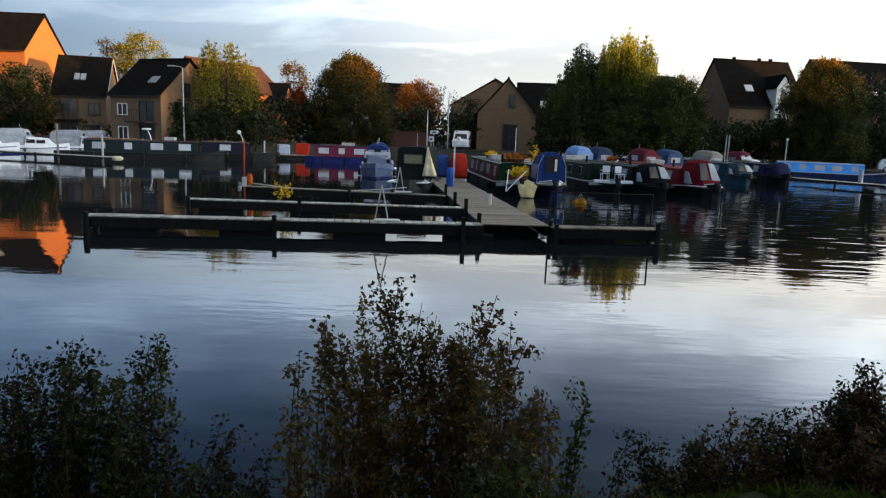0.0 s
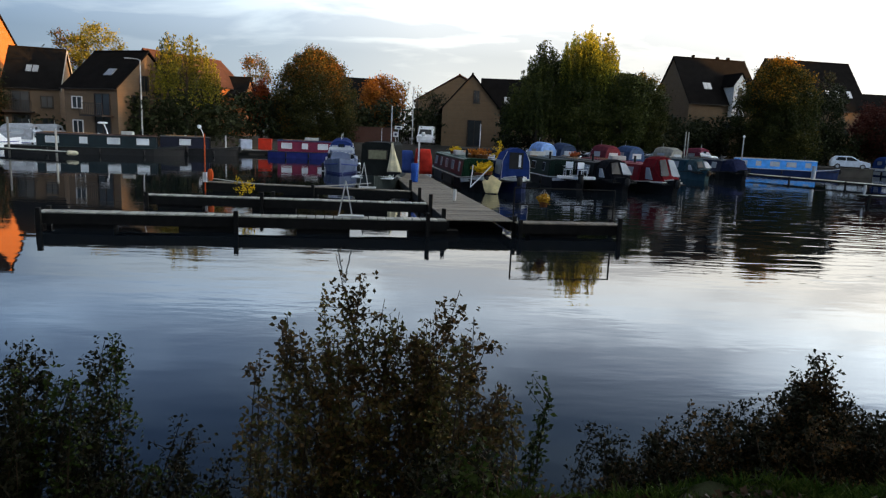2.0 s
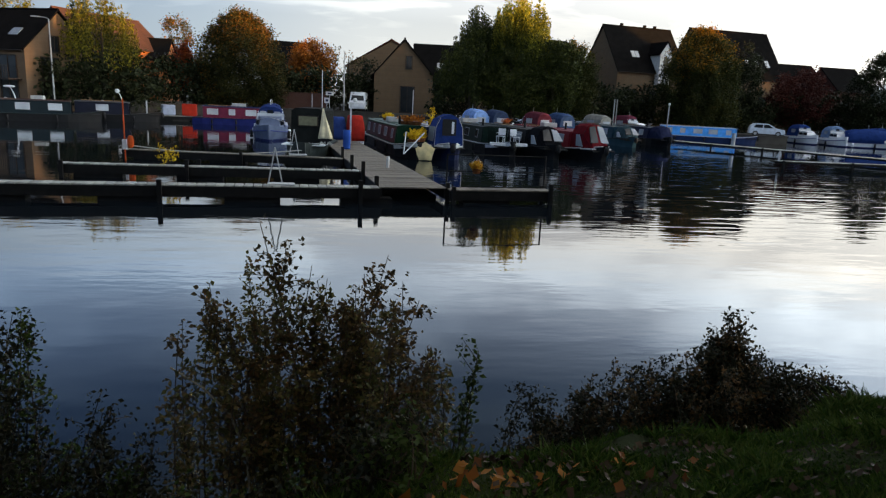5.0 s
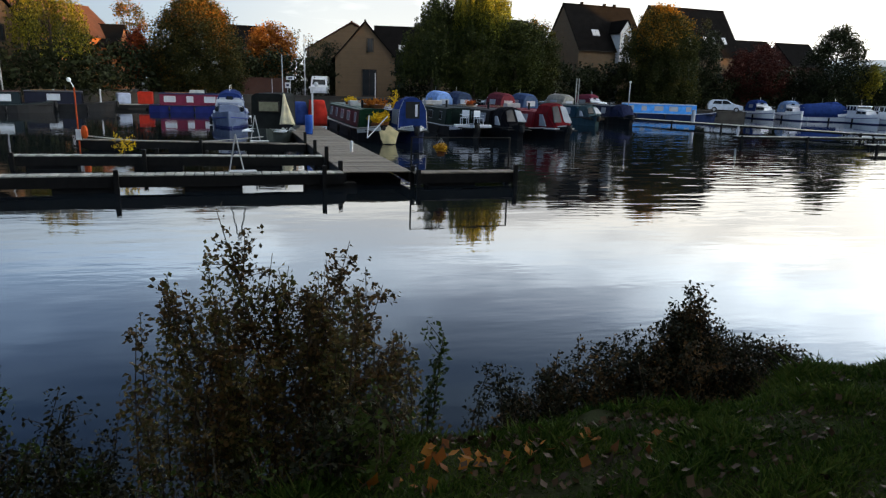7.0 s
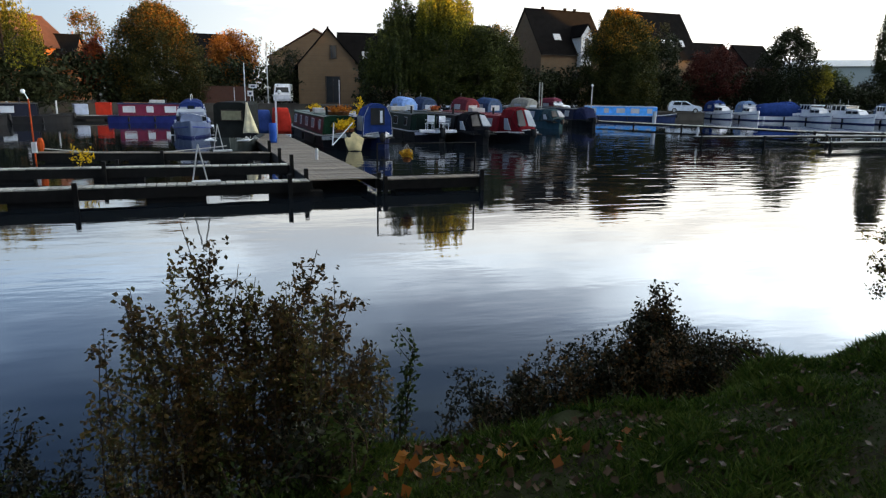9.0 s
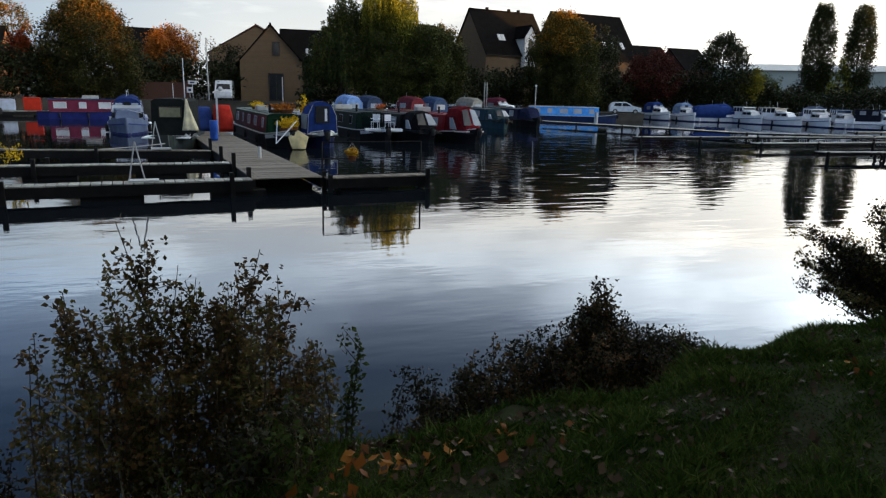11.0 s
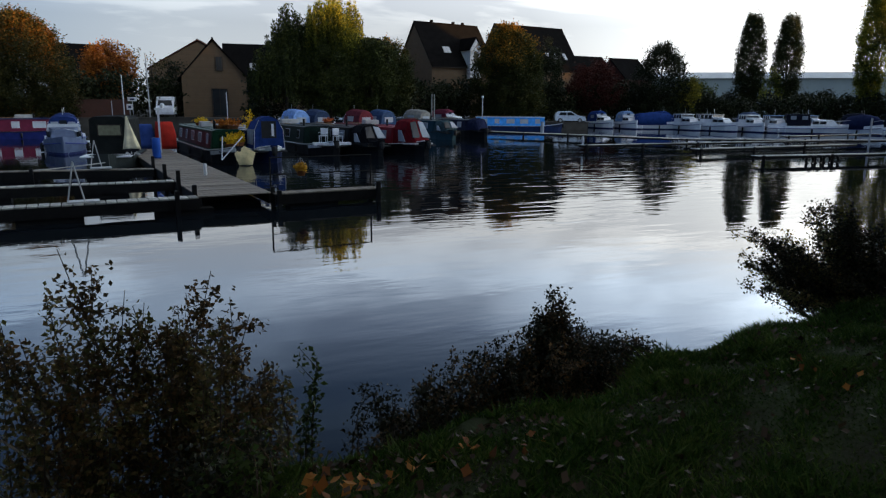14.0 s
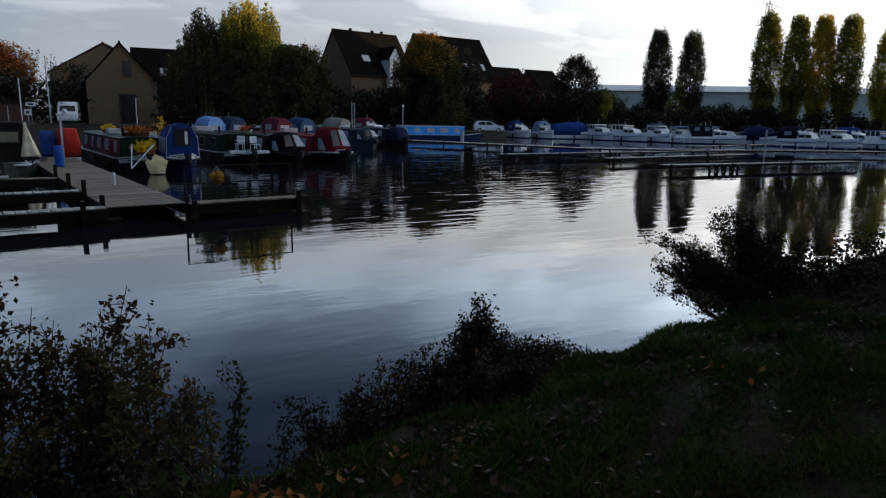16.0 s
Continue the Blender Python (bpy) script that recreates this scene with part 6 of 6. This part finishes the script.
def shrub(label, stems, materials, leaf=0.034, per=46, spread_=0.055, lean=0.12, side=5, r=0.006):
    """stems: (foot x, foot y, tip x, tip y, tip z, first leaf height share)."""
    x0, y0 = stems[0][0], stems[0][1]
    ob = thing("shrub", label, "shrub", "shrubs on the bank", m=pose(x0, y0, 0))
    wood, pts = Shape(), [[] for _ in materials]
    for k, (fx, fy, tx, ty, tz, lo) in enumerate(stems):
        foot, tip = Vector((fx, fy, max(ground_height(fx, fy), 0.0) - 0.05)), Vector((tx, ty, tz))
        bend = Vector((RNG.normal(0, lean), RNG.normal(0, lean), 0))
        line = [foot.lerp(tip, t) + bend * math.sin(math.pi * t) * 0.6 - Vector((x0, y0, 0)) for t in np.linspace(0, 1, 7)]
        wood.tube(line, r * 1.3, r * 0.3, n=4)
        mi = int(RNG.integers(len(materials)))
        ln = (tip - foot).length

        def along(t):
            i = min(5, int(t * 6))
            return line[i].lerp(line[i + 1], t * 6 - i)

        for _ in range(int(per * ln * 0.45)):
            t = lo + (1 - lo) * RNG.uniform(0, 1)
            pts[mi].append(along(t) + Vector(RNG.normal(0, spread_ * (0.4 + 0.6 * (1 - t)), 3)))
        for _ in range(int(side * ln)):
            t = lo + (0.96 - lo) * RNG.uniform(0, 1)
            s = along(t)
            d = Vector((RNG.normal(0, 1), RNG.normal(0, 1), abs(RNG.normal(0.5, 0.4)))).normalized() * RNG.uniform(0.08, 0.24) * (1.15 - t * 0.6)
            wood.tube([s, s + d * 0.6, s + d], r * 0.5, r * 0.2, n=3)
            for q in np.linspace(0.25, 1, int(RNG.integers(6, 14))):
                pts[mi].append(s + d * q + Vector(RNG.normal(0, 0.018, 3)))
    tagged(part("woody_frame", wood, M_STEM, ob), kind="stuff")
    for m, pp in zip(materials, pts):
        if pp:
            v, f = leaves_along([tuple(q) for q in pp], leaf)
            o = tagged(new("foliage", cloud_mesh("foliage", v, f, m)), kind="stuff")
            o.parent = ob
    return ob


def stems_under(profile, n, y0, y1, lo, narrow=0.75, drop=0.45):
    """Stems whose tips fill the ground below a skyline of (x, z)."""
    out = []
    xs, zs = [p[0] for p in profile], [p[1] for p in profile]
    mid = (xs[0] + xs[-1]) / 2
    for k in range(n):
        x = RNG.uniform(xs[0], xs[-1])
        y = RNG.uniform(y0, y1)
        z = float(np.interp(x, xs, zs)) - drop * RNG.uniform(0, 1) ** 1.6
        out.append((mid + (x - mid) * narrow + RNG.normal(0, 0.05), y + RNG.normal(0, 0.08), x, y, z, lo))
    return out


prof_a = [(-0.78, 1.5), (-0.74, 1.87), (-0.68, 1.97), (-0.6, 2.08), (-0.5, 2.06), (-0.42, 1.9), (-0.2, 1.98), (-0.08, 2.05), (0.04, 2.0), (0.12, 1.96), (0.3, 2.0), (0.42, 1.95), (0.49, 1.72), (0.6, 1.62), (0.66, 1.45)]
st = stems_under(prof_a, 38, 3.1, 3.6, 0.06, narrow=0.8, drop=0.8)
st += [(-0.2, 3.4, -0.35, 3.36, 2.36, 0.4), (-0.16, 3.4, -0.22, 3.33, 2.28, 0.45), (-0.22, 3.38, -0.42, 3.38, 2.16, 0.4), (-0.2, 3.4, -0.3, 3.36, 2.2, 0.4), (0.16, 3.4, 0.29, 3.36, 2.2, 0.35), (0.12, 3.42, 0.17, 3.4, 2.09, 0.35), (0.2, 3.4, 0.37, 3.36, 2.06, 0.35), (0.3, 3.4, 0.46, 3.36, 1.96, 0.35)]
for k in range(20):
    x = RNG.uniform(-0.76, 0.62)
    z = float(np.interp(x, [p[0] for p in prof_a], [p[1] for p in prof_a])) - 0.1 * RNG.uniform(0, 1)
    st.append((x * 0.8 + RNG.normal(0, 0.04), 3.35, x, 3.35 + RNG.normal(0, 0.08), z, 0.3))
st += [(x * 0.7, 3.35, x, 3.34, 1.93 + 0.1 * RNG.uniform(0, 1), 0.35) for x in (-0.15, -0.09, -0.04, 0.02, 0.07, 0.12)]
shrub("tall leafy brown and green shrub at the water's edge", st, [L_BUSH, L_BUSHB, L_BUSH], per=105, leaf=0.02, spread_=0.045, side=12)
shrub("single green leafy sprig beside the large shrub", [(0.68, 3.1, 0.77, 3.25, 1.72, 0.35), (0.67, 3.1, 0.73, 3.22, 1.58, 0.35)], [L_BUSHG], leaf=0.022, per=230, spread_=0.02, lean=0.03, side=3)
prof_l = [(-4.2, 1.6), (-3.4, 1.85), (-2.7, 1.75), (-2.2, 1.8), (-1.98, 1.83), (-1.84, 1.84), (-1.62, 1.72), (-1.58, 1.88), (-1.48, 1.86), (-1.44, 1.5), (-1.34, 1.2), (-1.12, 1.5), (-0.98, 1.42), (-0.9, 1.2)]
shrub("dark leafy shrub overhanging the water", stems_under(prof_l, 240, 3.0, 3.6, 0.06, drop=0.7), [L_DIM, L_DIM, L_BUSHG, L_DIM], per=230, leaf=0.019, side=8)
prof_d = [(1.1, 1.15), (1.3, 1.34), (1.41, 1.08), (1.55, 1.3), (1.73, 1.36), (1.94, 1.36), (2.18, 1.39), (2.4, 1.46), (2.7, 1.5), (2.95, 1.42), (3.15, 1.26), (3.43, 1.18), (3.6, 1.18), (3.9, 1.0)]
st = []
for k in range(260):
    x = RNG.uniform(1.18, 3.9)
    y = 3.5 + 0.25 * (x - 1.0) + RNG.normal(0, 0.14)
    st.append((x + RNG.normal(0, 0.08), y - 0.1, x, y, float(np.interp(x, [p[0] for p in prof_d], [p[1] for p in prof_d])) - 0.35 * RNG.uniform(0, 1) ** 1.4, 0.1))
st += [(2.72, 4.0, 2.66 + RNG.normal(0, 0.08), 4.07, 1.7 - 0.25 * RNG.uniform(0, 1) ** 1.5, 0.4) for _ in range(12)]
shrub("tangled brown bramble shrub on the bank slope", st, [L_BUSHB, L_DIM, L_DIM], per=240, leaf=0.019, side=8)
prof_r = [(4.6, 1.6), (4.88, 1.84), (4.97, 1.89), (5.42, 1.8), (5.54, 2.0), (5.63, 2.2), (5.9, 2.1), (6.26, 1.9), (6.63, 1.73), (6.92, 1.5), (7.2, 1.4)]
st = []
for k in range(130):
    x = 4.95 + 2.4 * RNG.beta(1.5, 2.2)
    z = float(np.interp(x - 0.2, [p[0] for p in prof_r], [p[1] for p in prof_r]))
    y = 4.4 + RNG.normal(0, 0.16)
    st.append((6.2 + 0.4 * (x - 5.8) + RNG.normal(0, 0.12), 3.95 + RNG.normal(0, 0.08), x, y, z - (z - 1.25) * RNG.uniform(0, 1) ** 1.2, 0.2))
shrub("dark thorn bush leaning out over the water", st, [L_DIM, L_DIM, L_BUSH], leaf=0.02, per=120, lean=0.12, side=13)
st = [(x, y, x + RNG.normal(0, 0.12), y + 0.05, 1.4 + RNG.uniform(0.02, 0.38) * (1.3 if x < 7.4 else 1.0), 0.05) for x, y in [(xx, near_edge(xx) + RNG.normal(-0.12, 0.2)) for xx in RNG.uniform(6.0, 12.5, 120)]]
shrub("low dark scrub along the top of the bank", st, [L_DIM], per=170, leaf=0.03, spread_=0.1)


st = []
for k in range(150):
    x = RNG.uniform(-0.75, 0.4)
    y = RNG.uniform(2.35, 3.15)
    st.append((x, y, x + RNG.normal(0, 0.08), y + RNG.normal(0.03, 0.08), max(ground_height(x, y), 0.3) + RNG.uniform(0.08, 0.36), 0.0))
shrub("low green weeds at the foot of the tall shrub", st, [L_DIM, L_BUSHG, L_DIM], per=230, leaf=0.02, spread_=0.05)
dc = thing("dry_cane", "pale bare bramble cane arching through the shrub", "plant")
part("cane", Shape().tube([(-0.78, 3.28, 1.63), (-0.62, 3.22, 1.55), (-0.48, 3.18, 1.42), (-0.40, 3.15, 1.2), (-0.38, 3.1, 0.95)], 0.005, 0.006, n=5), paint((0.3, 0.26, 0.2), 0.8), dc)
for a, b, c, d in ((-0.1, 2.12, -0.2, 1.7), (-0.02, 2.05, -0.12, 1.65), (0.0, 1.95, -0.15, 1.6), (0.55, 1.62, 0.45, 1.1)):
    part("bare_twig", Shape().tube([(c, 3.4, d), ((a + c) / 2 + 0.02, 3.42, (b + d) / 2), (a, 3.45, b)], 0.004, 0.0015, n=4), M_STEM, dc)


def build_grass():
    n = 110000
    x = RNG.uniform(-1.5, 12.5, n) ** 1.0
    x = np.where(RNG.uniform(0, 1, n) < 0.6, RNG.uniform(-0.6, 6.0, n), x)
    e = np.array([near_edge(q) for q in x])
    y = e + 0.5 - RNG.uniform(0, 1, n) ** 1.15 * (e - 0.4)
    s = y - e
    z = np.array([ground_height(a, b) for a, b in zip(x, y)]) - 0.01
    tuft = 0.5 + 0.5 * np.sin(x * 5.1 + 2 * np.sin(y * 4.3)) * np.cos(y * 6.7 - x * 2.2)
    h = RNG.uniform(0.025, 0.065, n) * (0.35 + 1.25 * tuft ** 1.5) * np.where(s > -0.25, 1.2, 1.0)
    h = np.where((s > -0.2) & (x > 3.0) & (x < 4.6), h * 1.15, h)
    a = RNG.uniform(0, 6.28, n)
    w = RNG.uniform(0.003, 0.008, n)
    lean = np.stack([RNG.normal(0, 0.45, n), RNG.normal(0.1, 0.45, n), np.ones(n)], 1) * h[:, None]
    base = np.stack([x, y, z], 1)
    side = np.stack([np.cos(a), np.sin(a), np.zeros(n)], 1) * w[:, None]
    v = np.stack([base - side, base + side, base + lean * 0.55 + side * 0.7, base + lean * np.array([1.35, 1.35, 0.95]), base + lean * 0.55 - side * 0.7], 1).reshape(-1, 3)
    return v, np.arange(5 * n).reshape(-1, 5)


v, f = build_grass()
tagged(new("grass", cloud_mesh("grass", v, f, leaf_mat("bank_grass", (0.014, 0.036, 0.006), (0.05, 0.1, 0.014), (0.1, 0.135, 0.028), through_light=0.3, size=1.6))), "short green grass on the shaded river bank", "grass", kind="stuff")


def build_litter(n, spots, size):
    p = []
    for k in range(n):
        if spots:
            sx, sy, r = spots[int(RNG.integers(len(spots)))]
            x, y = sx + RNG.normal(0, r), sy + RNG.normal(0, r * 0.5)
        else:
            x = RNG.uniform(-0.4, 9.0)
            y = near_edge(x) - RNG.uniform(-0.1, 2.3) * RNG.uniform(0.3, 1)
            if noise.noise(Vector((x * 2.1, y * 2.1, 5))) < RNG.uniform(-0.5, 0.35):
                y += 0.2 * RNG.normal(0, 1)
                x = 0.6 + abs(RNG.normal(0, 0.8)) if RNG.uniform(0, 1) < 0.35 else x
                y = min(y, near_edge(x) + 0.1)
        p.append((x, y, ground_height(x, y) + RNG.uniform(0.015, 0.05)))
    p = np.asarray(p)
    a = RNG.uniform(0, 6.28, n)
    s = size * RNG.uniform(0.5, 1.3, n)
    rings = []
    tilt, curl = RNG.normal(0, 0.6, (2, n)), RNG.uniform(-0.1, 0.5, n)
    for k, rr in enumerate((1.0, 0.62, 0.9, 0.55, 0.75, 0.5, 0.9, 0.66)):
        t = a + k * 0.785
        rings.append(p + np.stack([np.cos(t) * s * rr, np.sin(t) * s * rr, s * rr * (np.cos(t) * tilt[0] + np.sin(t) * tilt[1] + curl * RNG.uniform(0.4, 1, n))], 1))
    v = np.stack(rings + [p], 1).reshape(-1, 3)
    f = np.concatenate([np.arange(n)[:, None] * 9 + np.array([8, k, (k + 1) % 8]) for k in range(8)])
    return v, f


v, f = build_litter(1500, None, 0.02)
tagged(new("fallen_leaves", cloud_mesh("fallen_leaves", v, f, leaf_mat("dry_litter", (0.025, 0.016, 0.009), (0.06, 0.034, 0.017), (0.1, 0.062, 0.036), through_light=0.1, size=3))), "brown and grey fallen leaves scattered over the grass", "leaves", kind="stuff")
v, f = build_litter(64, [(0.66, 2.55, 0.1), (0.55, 2.4, 0.18), (1.4, 2.6, 0.25), (0.8, 2.5, 0.12), (3.6, 2.6, 0.25)], 0.028)
tagged(new("maple_leaves", cloud_mesh("maple_leaves", v, f, leaf_mat("orange_maple", (0.09, 0.035, 0.012), (0.28, 0.09, 0.015), (0.42, 0.17, 0.03), through_light=0.2, size=3))), "fallen orange maple leaves near the water's edge", "leaves", kind="stuff")
